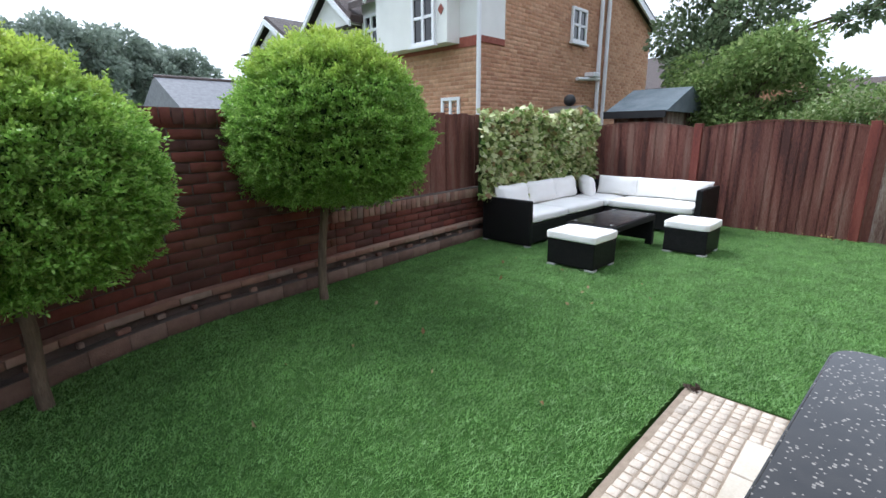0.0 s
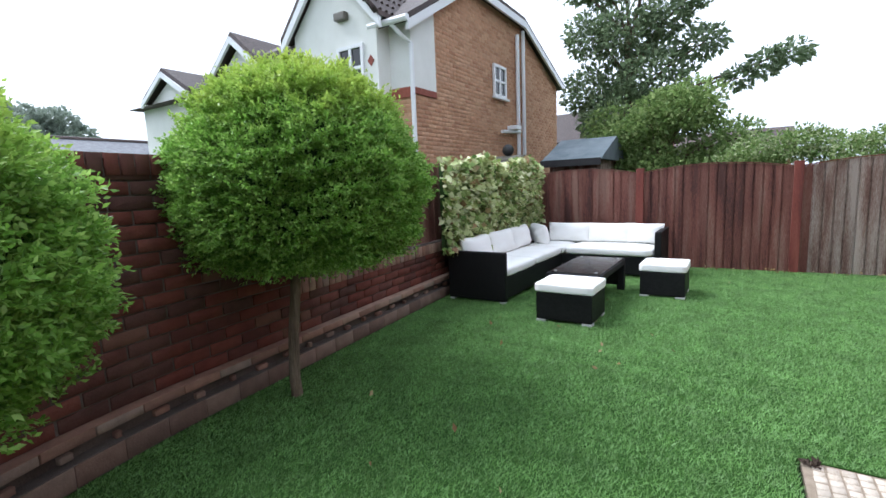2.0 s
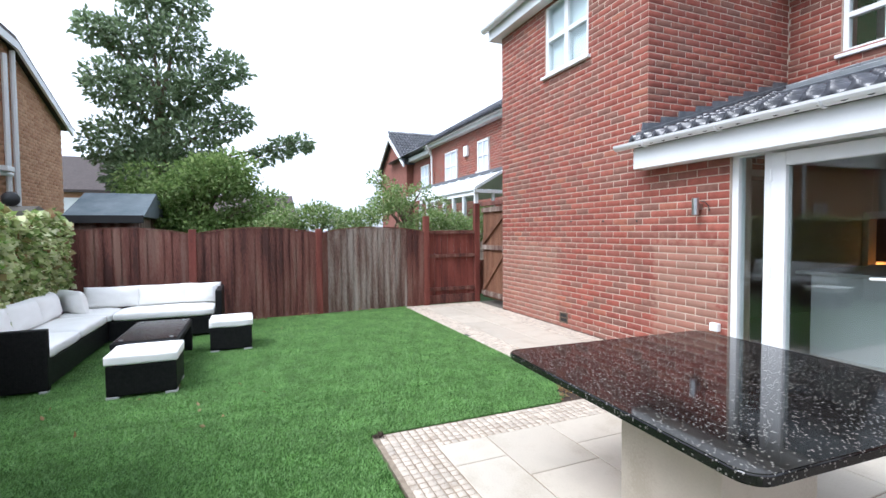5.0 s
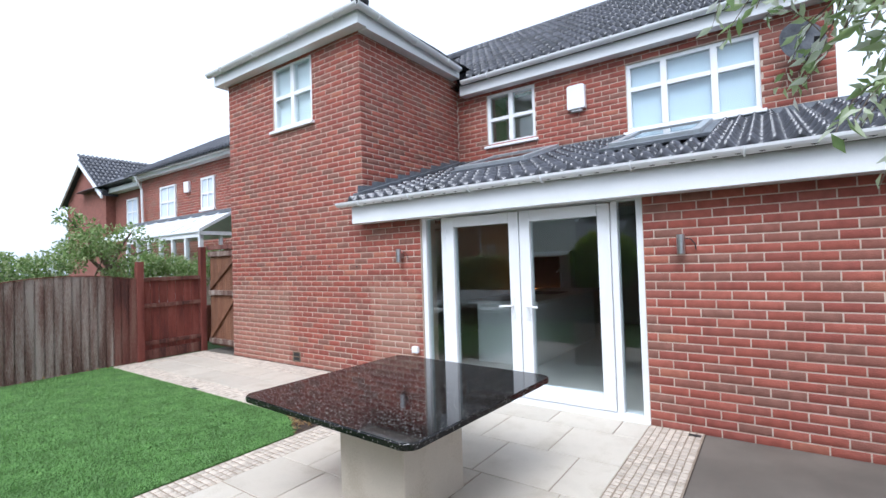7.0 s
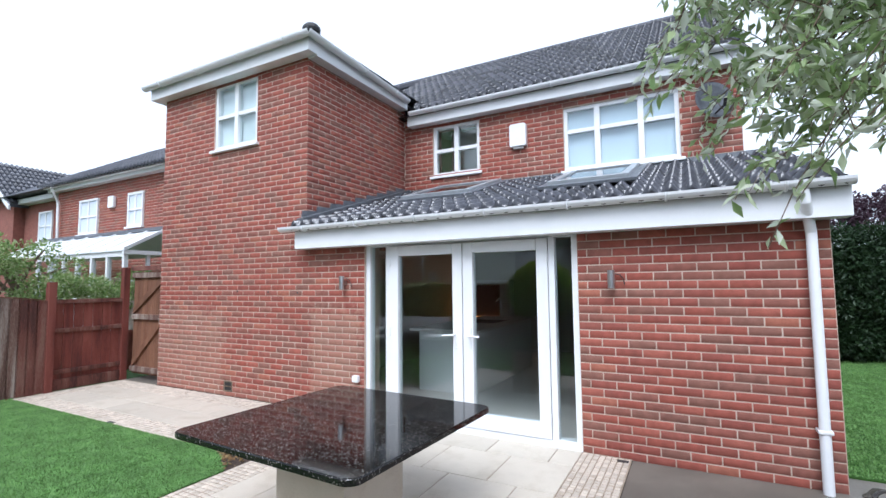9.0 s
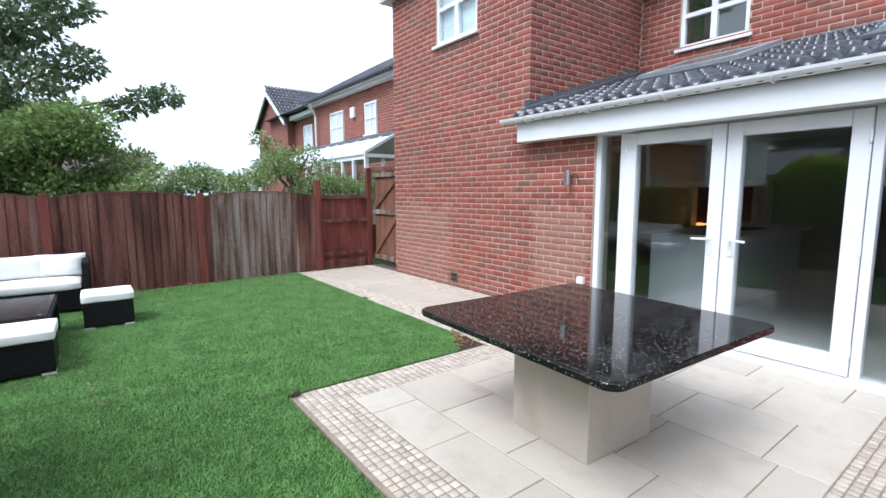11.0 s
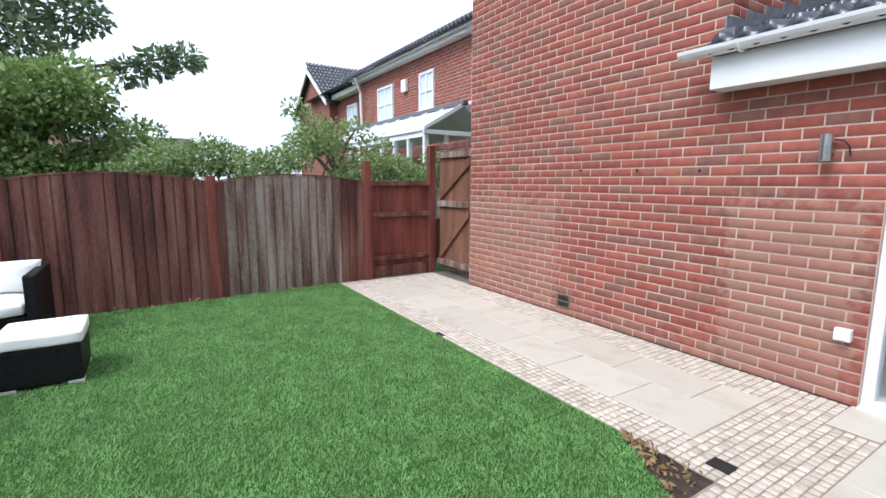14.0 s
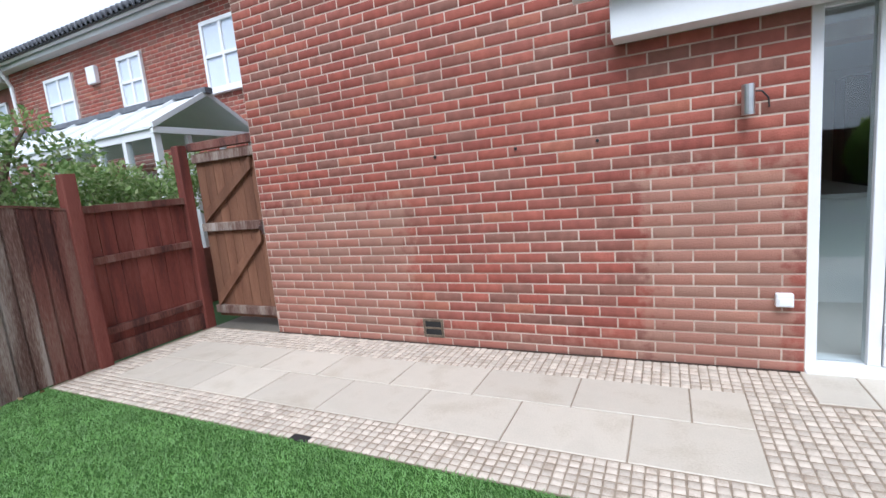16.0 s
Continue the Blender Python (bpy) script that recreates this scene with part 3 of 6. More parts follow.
def sash(name, label, x0, x1, z0, z1, y, lights, mullions, parent=None, sill=True, behind=None):
    """A white casement window in a wall that faces +y: frame, bars, panes, sill; lights: heights of the cross bars."""
    w = tagged(new(name), label, "window", "house windows", "structure") if not parent else new(name)
    if parent:
        w.parent = parent
    f = 0.055
    part("window_frame", boxes((x0, x1, y - 0.10, y - 0.02, z0, z0 + f), (x0, x1, y - 0.10, y - 0.02, z1 - f, z1), (x0, x0 + f, y - 0.10, y - 0.02, z0 + f, z1 - f), (x1 - f, x1, y - 0.10, y - 0.02, z0 + f, z1 - f), bevel=0.006), M_WHITE, w)
    xs = [x0 + f] + [x0 + (x1 - x0) * k for k in mullions] + [x1 - f]
    for n, k in enumerate(mullions):
        c = x0 + (x1 - x0) * k
        part("mullion", boxes((c - 0.04, c + 0.04, y - 0.095, y - 0.015, z0 + f, z1 - f), bevel=0.006), M_WHITE, w)
    zs = [z0 + f, *(z0 + (z1 - z0) * k for k in lights), z1 - f]
    for a, b in zip(xs, xs[1:]):
        g = 0.03
        a, b = a + (0.04 if a > x0 + f + 0.01 else 0), b - (0.04 if b < x1 - f - 0.01 else 0)
        for c in zs[1:-1]:
            part("glazing_bar", boxes((a, b, y - 0.09, y - 0.02, c - 0.03, c + 0.03), bevel=0.005), M_WHITE, w)
        for c, d in zip(zs, zs[1:]):
            pane = part("pane", boxes((a, b, y - 0.062, y - 0.050, c + (0.03 if c > zs[0] else 0), d - (0.03 if d < zs[-1] else 0))), M_GLASS, w)
            pane.visible_shadow = False
    if sill:
        part("window_sill", boxes((x0 - 0.05, x1 + 0.05, y - 0.10, y + 0.05, z0 - 0.045, z0 - 0.002), bevel=0.008), M_WHITE, w)
    if behind:
        part("blind", boxes((x0 + 0.02, x1 - 0.02, y - 0.125, y - 0.112, z0 + (z1 - z0) * behind[1], z1 - 0.02)), behind[0], w, behind[2])
    part("room_behind", boxes((x0, x1, y - 0.75, y - 0.70, z0 - 0.1, z1 + 0.1)), M_PLASTER, w)
    return w


sash("window_1", "white two-light casement window with a net curtain", 4.42, 5.35, 3.58, 4.588, 0.0, [0.5], [0.5], behind=(M_CURTAIN, 0.0, "pale net curtain"))
sash("window_2", "white two-light casement window over the lean-to roof", 2.01, 2.87, 3.37, 4.235, -2.38, [0.5], [0.5])
sash("window_3", "wide white three-light window with blue-grey blinds", -0.90, 0.64, 3.19, 4.14, -2.38, [0.62], [0.31, 0.69], behind=(M_BLIND, 0.0, "blue-grey roller blind"))

# glazed garden doors with two side lights
door = tagged(new("door_1"), "white glazed double garden doors with narrow side lights, closed", "door", kind="structure")
DX = [0.0, 0.27, 1.215, 2.17, 2.50]
part("door_frame", boxes((0.0, 0.06, -0.13, -0.03, 0.0, 2.06), (2.44, 2.50, -0.13, -0.03, 0.0, 2.06), (0.06, 2.44, -0.13, -0.03, 1.99, 2.06), (0.06, 2.44, -0.13, -0.03, 0.0, 0.05), (0.225, 0.285, -0.13, -0.03, 0.05, 1.99), (2.155, 2.215, -0.13, -0.03, 0.05, 1.99), bevel=0.006), M_WHITE, door)
for a, b in ((0.06, 0.225), (2.215, 2.44)):
    p = part("side_pane", boxes((a, b, -0.085, -0.07, 0.05, 1.99)), M_GLASS, door)
    p.visible_shadow = False
for a, b, hx in ((0.290, 1.210, 1.13), (1.220, 2.150, 1.30)):
    leaf = part("door_leaf", boxes((a, a + 0.115, -0.11, -0.015, 0.055, 1.985), (b - 0.115, b, -0.11, -0.015, 0.055, 1.985), (a + 0.115, b - 0.115, -0.11, -0.015, 1.87, 1.985), (a + 0.115, b - 0.115, -0.11, -0.015, 0.055, 0.20), bevel=0.008), M_WHITE, door)
    p = part("pane", boxes((a + 0.115, b - 0.115, -0.07, -0.055, 0.20, 1.87)), M_GLASS, leaf)
    p.visible_shadow = False
    side = 1 if hx > 1.215 else -1
    hb = boxes((hx - 0.018, hx + 0.018, -0.016, -0.004, 0.86, 1.08), bevel=0.004)
    part("handle_plate", hb, M_WHITE, leaf)
    part("handle", tube([(hx, -0.01, 1.0), (hx, 0.04, 1.0), (hx + side * 0.02, 0.05, 1.0), (hx + side * 0.13, 0.05, 0.995)], 0.011, 8), M_WHITE, leaf)
    edge = a + 0.004 if side < 0 else b - 0.004
    for hz in (0.25, 1.0, 1.80):
        part("hinge", tube([(edge, -0.008, hz - 0.05), (edge, -0.008, hz + 0.05)], 0.011, 8), M_WHITE, leaf)
tagged(part("door_sill", boxes((0.0, 2.50, -0.30, 0.03, -0.03, 0.012), bevel=0.005), M_WHITE), "white door threshold", "threshold", kind="structure")

# room behind the doors
plain_wall("wall_room", [(-1.55, -1.45, -6.0, -0.31, 0.0, 2.35), (4.2, 4.3, -6.0, -0.31, 0.0, 2.35), (-1.45, 4.2, -6.1, -6.0, 0.0, 2.35)], "plain warm grey plastered room wall", M_PLASTER)
tagged(part("floor_room", boxes((-1.55, 4.3, -6.0, -0.30, -0.03, 0.004)), M_FLOOR), "pale grey tiled kitchen floor", "floor", kind="structure")
tagged(part("ceiling", boxes((-1.55, 4.3, -6.0, -0.30, 2.35, 2.40)), M_CABINET), "white kitchen ceiling", "ceiling", kind="structure")
isl = thing("kitchen_island", "white kitchen island with a pale worktop and dark hob", "kitchen island", (2.3, -3.0, 0))
part("body", boxes((1.75, 2.65, -4.1, -1.5, 0.004, 0.86), bevel=0.006), M_CABINET, isl)
part("worktop", boxes((1.65, 2.75, -4.2, -1.4, 0.86, 0.90), bevel=0.006), M_FLOOR, isl, "pale stone worktop")
part("hob", boxes((1.9, 2.45, -3.2, -2.6, 0.90, 0.906), bevel=0.002), M_BLACK, isl, "black glass hob")
part("tap", tube([(2.2, -3.7, 0.9), (2.2, -3.7, 1.2), (2.2, -3.62, 1.27), (2.2, -3.5, 1.22)], 0.014, 8), M_STEEL, isl, "steel tap")
cab = thing("wall_cabinets", "dark tall kitchen cabinet against the room's end wall", "cabinet", (0.3, -5.9, 0))
part("body", boxes((-0.2, 0.9, -5.99, -5.5, 0.004, 2.2), bevel=0.006), M_BLACK, cab)
part("cabinet_door", boxes((-0.19, 0.345, -5.5, -5.48, 0.1, 2.18), bevel=0.003), M_BLACK, cab)
part("cabinet_door", boxes((0.355, 0.89, -5.5, -5.48, 0.1, 2.18), bevel=0.003), M_BLACK, cab)
fire = thing("fireplace", "black recessed fireplace with glowing pebbles in a white surround", "fireplace", (3.6, -5.9, 0))
part("surround", boxes((2.75, 4.19, -5.99, -5.70, 0.004, 0.72), (2.75, 3.0, -5.99, -5.70, 0.72, 1.5), (4.1, 4.19, -5.99, -5.70, 0.72, 1.5), (2.75, 4.19, -5.99, -5.70, 1.5, 1.62), bevel=0.005), M_CABINET, fire)
part("firebox", boxes((3.0, 4.1, -5.99, -5.93, 0.72, 1.5)), M_BLACK, fire)
m_glow = bpy.data.materials.new("glowing_ember")
m_glow.use_nodes = True
m_glow.node_tree.nodes["Principled BSDF"].inputs["Emission Color"].default_value = (1, 0.3, 0.06, 1)
m_glow.node_tree.nodes["Principled BSDF"].inputs["Emission Strength"].default_value = 1.0
eb = bmesh.new()
for k in range(24):
    bmesh.ops.create_icosphere(eb, subdivisions=1, radius=random.uniform(0.02, 0.04), matrix=Matrix.Translation((3.1 + k * 0.04, -5.82 + random.uniform(-0.05, 0.05), 0.74)))
part("embers", eb, m_glow, fire, "glowing orange embers")


def roof_tile_verts(width=0.30, length=0.36, rolls=2, amp=0.062, cols=16, thick=0.034):
    """One double-roll tile in its own frame: u across, v up the slope, w out; lower edge has a lip."""
    us = np.linspace(0, width, cols + 1)
    ws = amp * (0.5 - 0.5 * np.cos(us / width * rolls * 2 * math.pi)) ** 1.3
    v = np.concatenate([np.stack([us, np.zeros_like(us), ws - thick], 1), np.stack([us, np.zeros_like(us), ws + thick], 1), np.stack([us, np.full_like(us, length), ws], 1)])
    k = cols + 1
    f = [[i, i + 1, k + i + 1, k + i] for i in range(cols)] + [[k + i, k + i + 1, 2 * k + i + 1, 2 * k + i] for i in range(cols)]
    return v, np.array(f)


def tiled_slope(parent, low, across, up, width, height, mat, skip=None, single=False, keep=None, exposed=0.30, tile=0.30):
    """Tiles a slope from its lower corner; across and up are unit vectors."""
    a, u = Vector(across), Vector(up)
    out = a.cross(u)
    v, f = roof_tile_verts(tile * 1.0)
    rows_, cols_ = int(math.ceil(height / exposed)), int(math.ceil(width / tile))
    me, verts, faces = None, [], []
    for r in range(rows_):
        for c in range(cols_):
            uu, vv = c * tile, r * exposed
            if skip and skip(uu + tile / 2, vv + exposed / 2):
                continue
            if keep and not keep(uu + tile / 2, vv + exposed / 2):
                continue
            o = Vector(low) + a * uu + u * vv + out * 0.012
            m = Matrix((a, u, out)).transposed().to_4x4()
            m.translation = o
            if single:
                if me is None:
                    me = array_mesh("roof_tile", v, f)
                    me.materials.append(mat)
                    me.polygons.foreach_set("use_smooth", [True] * len(f))
                ob = new("roof_tile", me)
                ob.matrix_basis = m
                ob.parent = parent
            else:
                mm = np.array(m)
                verts.append(v @ mm[:3, :3].T + mm[:3, 3])
                faces.append(f + len(v) * len(faces))
    if verts:
        tagged(part("roof_tiles", array_mesh("roof_tiles", np.concatenate(verts), np.concatenate(faces)), mat, parent), kind="stuff")


# lean-to roof over the extension
EAVE_Y, EAVE_Z, TOP_Y, TOP_Z = 0.24, 2.25, -2.38, 3.07
slope = Vector((0, TOP_Y - EAVE_Y, TOP_Z - EAVE_Z))
rise, upv = slope.length, slope.normalized()
lean_to = tagged(part("roof_lean_to", prism([(EAVE_Y, EAVE_Z - 0.03), (TOP_Y, TOP_Z - 0.03), (TOP_Y, TOP_Z - 0.12), (EAVE_Y - 0.25, EAVE_Z - 0.03)], "x", -1.97, XW), M_TILE), "dark pantiled lean-to roof with two roof windows", "roof", kind="structure")
SKY = [(1.55, 2.60, -2.15, -0.95), (-0.42, 0.44, -1.95, -0.65)]


def on_slope(y):
    return EAVE_Z + (EAVE_Y - y) * (TOP_Z - EAVE_Z) / (EAVE_Y - TOP_Y)


def skylight_gap(u, v):
    x, y = XW - u, EAVE_Y + upv.y * v
    return any(a - 0.02 < x < b + 0.02 and c < y < d for a, b, c, d in SKY)


tiled_slope(lean_to, (XW, EAVE_Y + 0.03, EAVE_Z - 0.01), (-1, 0, 0), upv, 5.39, rise - 0.02, M_TILE, skip=skylight_gap, single=True)
for a, b, c, d in SKY:
    s = thing("roof_window", "roof window with a grey metal frame set in dark tiles", "roof window", ((a + b) / 2, (c + d) / 2, on_slope((c + d) / 2)), "roof windows")
    tilt = math.atan2(TOP_Z - EAVE_Z, EAVE_Y - TOP_Y)
    m = Matrix.Translation(((a + b) / 2, (c + d) / 2, on_slope((c + d) / 2) + 0.075)) @ Matrix.Rotation(-tilt, 4, "X")
    w, h, f = (b - a) / 2, (d - c) / 2 / math.cos(tilt), 0.085
    fb = boxes((-w, w, -h, -h + f, 0.0, 0.075), (-w, w, h - f, h, 0.0, 0.075), (-w, -w + f, -h + f, h - f, 0.0, 0.075), (w - f, w, -h + f, h - f, 0.0, 0.075), bevel=0.006)
    bmesh.ops.transform(fb, matrix=m, verts=fb.verts[:])
    part("frame", fb, M_ALU, s)
    gb = boxes((-w + f, w - f, -h + f, h - f, 0.045, 0.057))
    bmesh.ops.transform(gb, matrix=m, verts=gb.verts[:])
    part("pane", gb, M_TABLE_GLASS, s)
    ab = boxes((-w - 0.10, w + 0.10, -h - 0.13, -h, 0.0, 0.03), (-w - 0.09, -w, -h, h, 0.0, 0.035), (w, w + 0.09, -h, h, 0.0, 0.035), (-w - 0.09, w + 0.09, h, h + 0.1, 0.0, 0.035), bevel=0.004)
    bmesh.ops.transform(ab, matrix=m, verts=ab.verts[:])
    part("flashing", ab, M_LEAD, s, "lead grey flashing")
flash = tagged(part("flashing_top", boxes((-1.95, XW, -2.376, -2.36, 3.0, 3.17), bevel=0.003), M_LEAD), "grey lead flashing along the wall above the lean-to", "flashing", kind="structure")
for k in range(9):
    y = 0.1 - k * 0.27
    z = on_slope(y) + 0.085
    part("lead_step", prism([(y, z), (y - 0.28, z + 0.088), (y - 0.28, z + 0.15), (y - 0.02, z + 0.13)], "x", XW - 0.012, XW - 0.002), M_LEAD, flash)
part("lead_step", prism([(0.18, 2.32), (-2.36, 3.12), (-2.36, 3.19), (0.18, 2.39)], "x", XW - 0.12, XW - 0.012), M_LEAD, flash)

eaves = tagged(part("fascia_lean_to", boxes((-1.99, XW + 0.02, 0.0, 0.18, 2.003, 2.255), bevel=0.004), M_WHITE), "white box eaves below the lean-to roof", "fascia", kind="structure")


def gutter(name, a, b, label, brackets=6):
    """A half-round gutter along x or y from a to b."""
    a, b = Vector(a), Vector(b)
    g = thing(name, label, "gutter", a, "gutters")
    d = (b - a).normalized()
    side = Vector((-d.y, d.x, 0))
    bm = bmesh.new()
    prof = [(0.062 * math.cos(t), 0.058 * math.sin(t)) for t in np.linspace(math.pi, 2 * math.pi, 9)]
    prof += [(0.054 * math.cos(t), 0.050 * math.sin(t)) for t in np.linspace(2 * math.pi, math.pi, 9)]
    r0, r1 = ([bm.verts.new(p + side * u + Vector((0, 0, v))) for u, v in prof] for p in (a, b))
    for n in range(len(prof)):
        k = (n + 1) % len(prof)
        bm.faces.new((r0[n], r0[k], r1[k], r1[n]))
    bm.faces.new(r0[::-1]), bm.faces.new(r1)
    bmesh.ops.recalc_face_normals(bm, faces=bm.faces[:])
    part("channel", bm, M_WHITE, g)
    for n in range(brackets):
        p = a + (b - a) * (n + 0.5) / brackets
        q = [p + side * (0.068 * math.cos(t)) + Vector((0, 0, 0.064 * math.sin(t))) for t in np.linspace(math.pi, 2 * math.pi, 9)]
        part("bracket", tube(q, 0.011, 6), M_WHITE, g)
    return g


gutter("gutter", (3.66, 0.232, 2.275), (-2.0, 0.232, 2.275), "white half-round gutter along the lean-to eaves", 7)

# eaves and roofs above
tagged(part("fascia_wing", boxes((3.29, 6.76, 0.0, 0.16, 4.59, 4.77), (3.29, 3.45, -2.22, 0.0, 4.57, 4.76), (6.60, 6.76, -4.0, 0.0, 4.59, 4.77), bevel=0.004), M_WHITE), "white soffit and fascia round the wing", "fascia", kind="structure")
tagged(part("fascia_main", boxes((-1.68, 3.29, -2.373, -2.21, 4.27, 4.46), bevel=0.004), M_WHITE), "white soffit and fascia along the main roof", "fascia", kind="structure")
gutter("gutter", (6.83, 0.225, 4.79), (3.20, 0.225, 4.79), "white gutter round the wing's eaves", 4)
gutter("gutter", (3.225, 0.26, 4.79), (3.225, -2.12, 4.70), "white gutter down the wing's side eaves", 3)
gutter("gutter", (3.20, -2.145, 4.48), (-1.70, -2.145, 4.48), "white gutter along the main roof", 5)
wing_roof = tagged(part("roof_wing", prism([(3.20, 4.78), (5.03, 5.80), (6.85, 4.78)], "y", -5.0, -1.6), M_TILE), "dark hipped roof of the wing", "roof", kind="structure")
hb = bmesh.new()
hv = [hb.verts.new(p) for p in ((3.20, 0.22, 4.79), (6.85, 0.22, 4.79), (6.85, -1.6, 4.79), (3.20, -1.6, 4.79), (5.03, -1.6, 5.80))]
for q in ((0, 1, 4), (1, 2, 4), (2, 3, 4), (3, 0, 4), (3, 2, 1, 0)):
    hb.faces.new([hv[i] for i in q])
part("hip_end", hb, M_TILE, wing_roof)
vent_ball = thing("roof_vent", "small dark round roof vent", "vent", (3.30, 0.20, 4.85))
vb = bmesh.new()
bmesh.ops.create_uvsphere(vb, u_segments=12, v_segments=8, radius=0.12, matrix=Matrix.Translation((3.28, 0.12, 4.86)) @ Matrix.Diagonal((1, 1, 0.75, 1)))
part("cap", vb, M_BLACK, vent_ball)
part("stub", tube([(3.28, 0.12, 4.76), (3.28, 0.12, 4.88)], 0.05, 10), M_BLACK, vent_ball)
MAIN_E, MAIN_R = (-2.13, 4.45), (-5.3, 6.6)
mslope = Vector((0, MAIN_R[0] - MAIN_E[0], MAIN_R[1] - MAIN_E[1]))
main_roof = tagged(part("roof_main", prism([(-2.15, 4.43), (-5.3, 6.55), (-8.6, 4.4)], "x", -1.65, 7.0), M_TILE), "dark pantiled main roof of the house", "roof", kind="structure")
tiled_slope(main_roof, (4.65, MAIN_E[0], MAIN_E[1]), (-1, 0, 0), mslope.normalized(), 6.29, mslope.length, M_TILE, keep=lambda u, v: 4.65 - u < 3.2 + v * 0.62)
part("ridge", tube([(7.0, -5.3, 6.58), (-1.65, -5.3, 6.58)], 0.12, 10), M_TILE, main_roof)
part("bargeboard", prism([(-2.05, 4.35), (-5.3, 6.5), (-5.3, 6.68), (-2.05, 4.53)], "x", -1.70, -1.65), M_WHITE, main_roof)


# ---- fixtures on the house ----
def wall_light(x, z):
    w = thing("wall_light", "small brushed steel up-and-down wall light with a loose cable", "wall light", (x, 0, z), "wall lights")
    part("tube", tube([(x, 0.075, z - 0.08), (x, 0.075, z + 0.08)], 0.032, 16), M_STEEL, w)
    part("mount", boxes((x - 0.022, x + 0.022, 0.0, 0.045, z - 0.03, z + 0.03), bevel=0.004), M_STEEL, w)
    part("cable", tube([(x - 0.02, 0.02, z + 0.05), (x - 0.07, 0.03, z + 0.04), (x - 0.10, 0.025, z + 0.0), (x - 0.105, 0.02, z - 0.05)], 0.005, 6), M_BLACK, w, "loose black cable")


wall_light(2.79, 1.57)
wall_light(-0.31, 1.57)
sock = thing("outdoor_socket", "white weatherproof outdoor socket on the brick wall", "socket", (2.61, 0, 0.435))
part("body", boxes((2.565, 2.65, 0.0, 0.05, 0.395, 0.473), bevel=0.008), M_WHITE, sock)
part("cover", boxes((2.575, 2.64, 0.05, 0.06, 0.405, 0.45), bevel=0.004), M_CURTAIN, sock, "clear grey cover")
air = thing("air_brick", "dark terracotta air brick low in the wall", "air brick", (4.9, 0, 0.13))
part("grille", boxes((4.82, 5.0, -0.02, 0.004, 0.055, 0.075), (4.82, 5.0, -0.02, 0.004, 0.185, 0.205), (4.82, 4.84, -0.02, 0.004, 0.075, 0.185), (4.98, 5.0, -0.02, 0.004, 0.075, 0.185), (4.84, 4.98, -0.02, 0.0, 0.12, 0.138), bevel=0.003), M_BARK, air)
part("hole", boxes((4.84, 4.98, -0.025, -0.0015, 0.075, 0.185)), M_BLACK, air)
alarm = thing("alarm_box", "white burglar alarm box on the brick wall", "alarm box", (1.33, -2.37, 3.8))
part("case", prism([(1.20, 3.66), (1.46, 3.66), (1.46, 3.99), (1.43, 4.01), (1.23, 4.01), (1.20, 3.99)], "y", -2.37, -2.29), M_WHITE, alarm)
part("strobe", boxes((1.25, 1.41, -2.36, -2.31, 3.62, 3.66), bevel=0.01), M_GREY_PAINT, alarm)
dish = thing("satellite_dish", "grey satellite dish on a bracket under the eaves", "satellite dish", (-1.3, -2.2, 3.8))
db = bmesh.new()
rings = []
for i in range(6):
    r = 0.24 * i / 5
    rings.append([db.verts.new((r * math.cos(a), 0.9 * r * r, r * 1.05 * math.sin(a))) for a in np.linspace(0, 2 * math.pi, 25)[:-1]] if i else [db.verts.new((0, 0, 0))])
for k in range(24):
    db.faces.new((rings[0][0], rings[1][k], rings[1][(k + 1) % 24]))
    for i in range(1, 5):
        db.faces.new((rings[i][k], rings[i + 1][k], rings[i + 1][(k + 1) % 24], rings[i][(k + 1) % 24]))
bmesh.ops.solidify(db, geom=db.faces[:], thickness=0.006)
bmesh.ops.transform(db, matrix=Matrix.Translation((-1.28, -2.18, 3.80)) @ Matrix.Rotation(radians(12), 4, "X") @ Matrix.Rotation(radians(25), 4, "Z"), verts=db.verts[:])
part("reflector", db, M_LEAD, dish, smooth=True)
part("arm", tube([(-1.28, -2.16, 3.62), (-1.40, -1.92, 3.66)], 0.012, 8), M_BLACK, dish)
part("receiver", tube([(-1.40, -1.94, 3.64), (-1.41, -1.90, 3.74)], 0.028, 10), M_BLACK, dish)
part("bracket", tube([(-1.28, -2.38, 3.76), (-1.28, -2.19, 3.78)], 0.02, 8), M_STEEL, dish)
pipe = thing("downpipe", "white rainwater downpipe with a swan-neck bend", "downpipe", (-1.76, 0.06, 0))
part("pipe", tube([(-1.70, 0.235, 2.21), (-1.71, 0.22, 2.12), (-1.74, 0.12, 2.0), (-1.76, 0.065, 1.9), (-1.76, 0.062, -0.012)], 0.036, 20), M_WHITE, pipe)
for z in (0.42,):
    part("clip", boxes((-1.806, -1.714, 0.0, 0.103, z, z + 0.025), bevel=0.006), M_WHITE, pipe)
drain = thing("drain_cover", "small dark drain gap beside the lawn edge", "drain", (5.0, 1.42, 0))
part("grate", boxes((4.94, 5.06, 1.43, 1.485, -0.02, 0.004), bevel=0.003), M_BLACK, drain)
drain2 = thing("drain_cover", "small dark drain gap at the paving corner", "drain", (2.62, 1.30, 0))
part("grate", boxes((2.57, 2.68, 1.28, 1.37, -0.02, 0.005), bevel=0.003), M_BLACK, drain2)

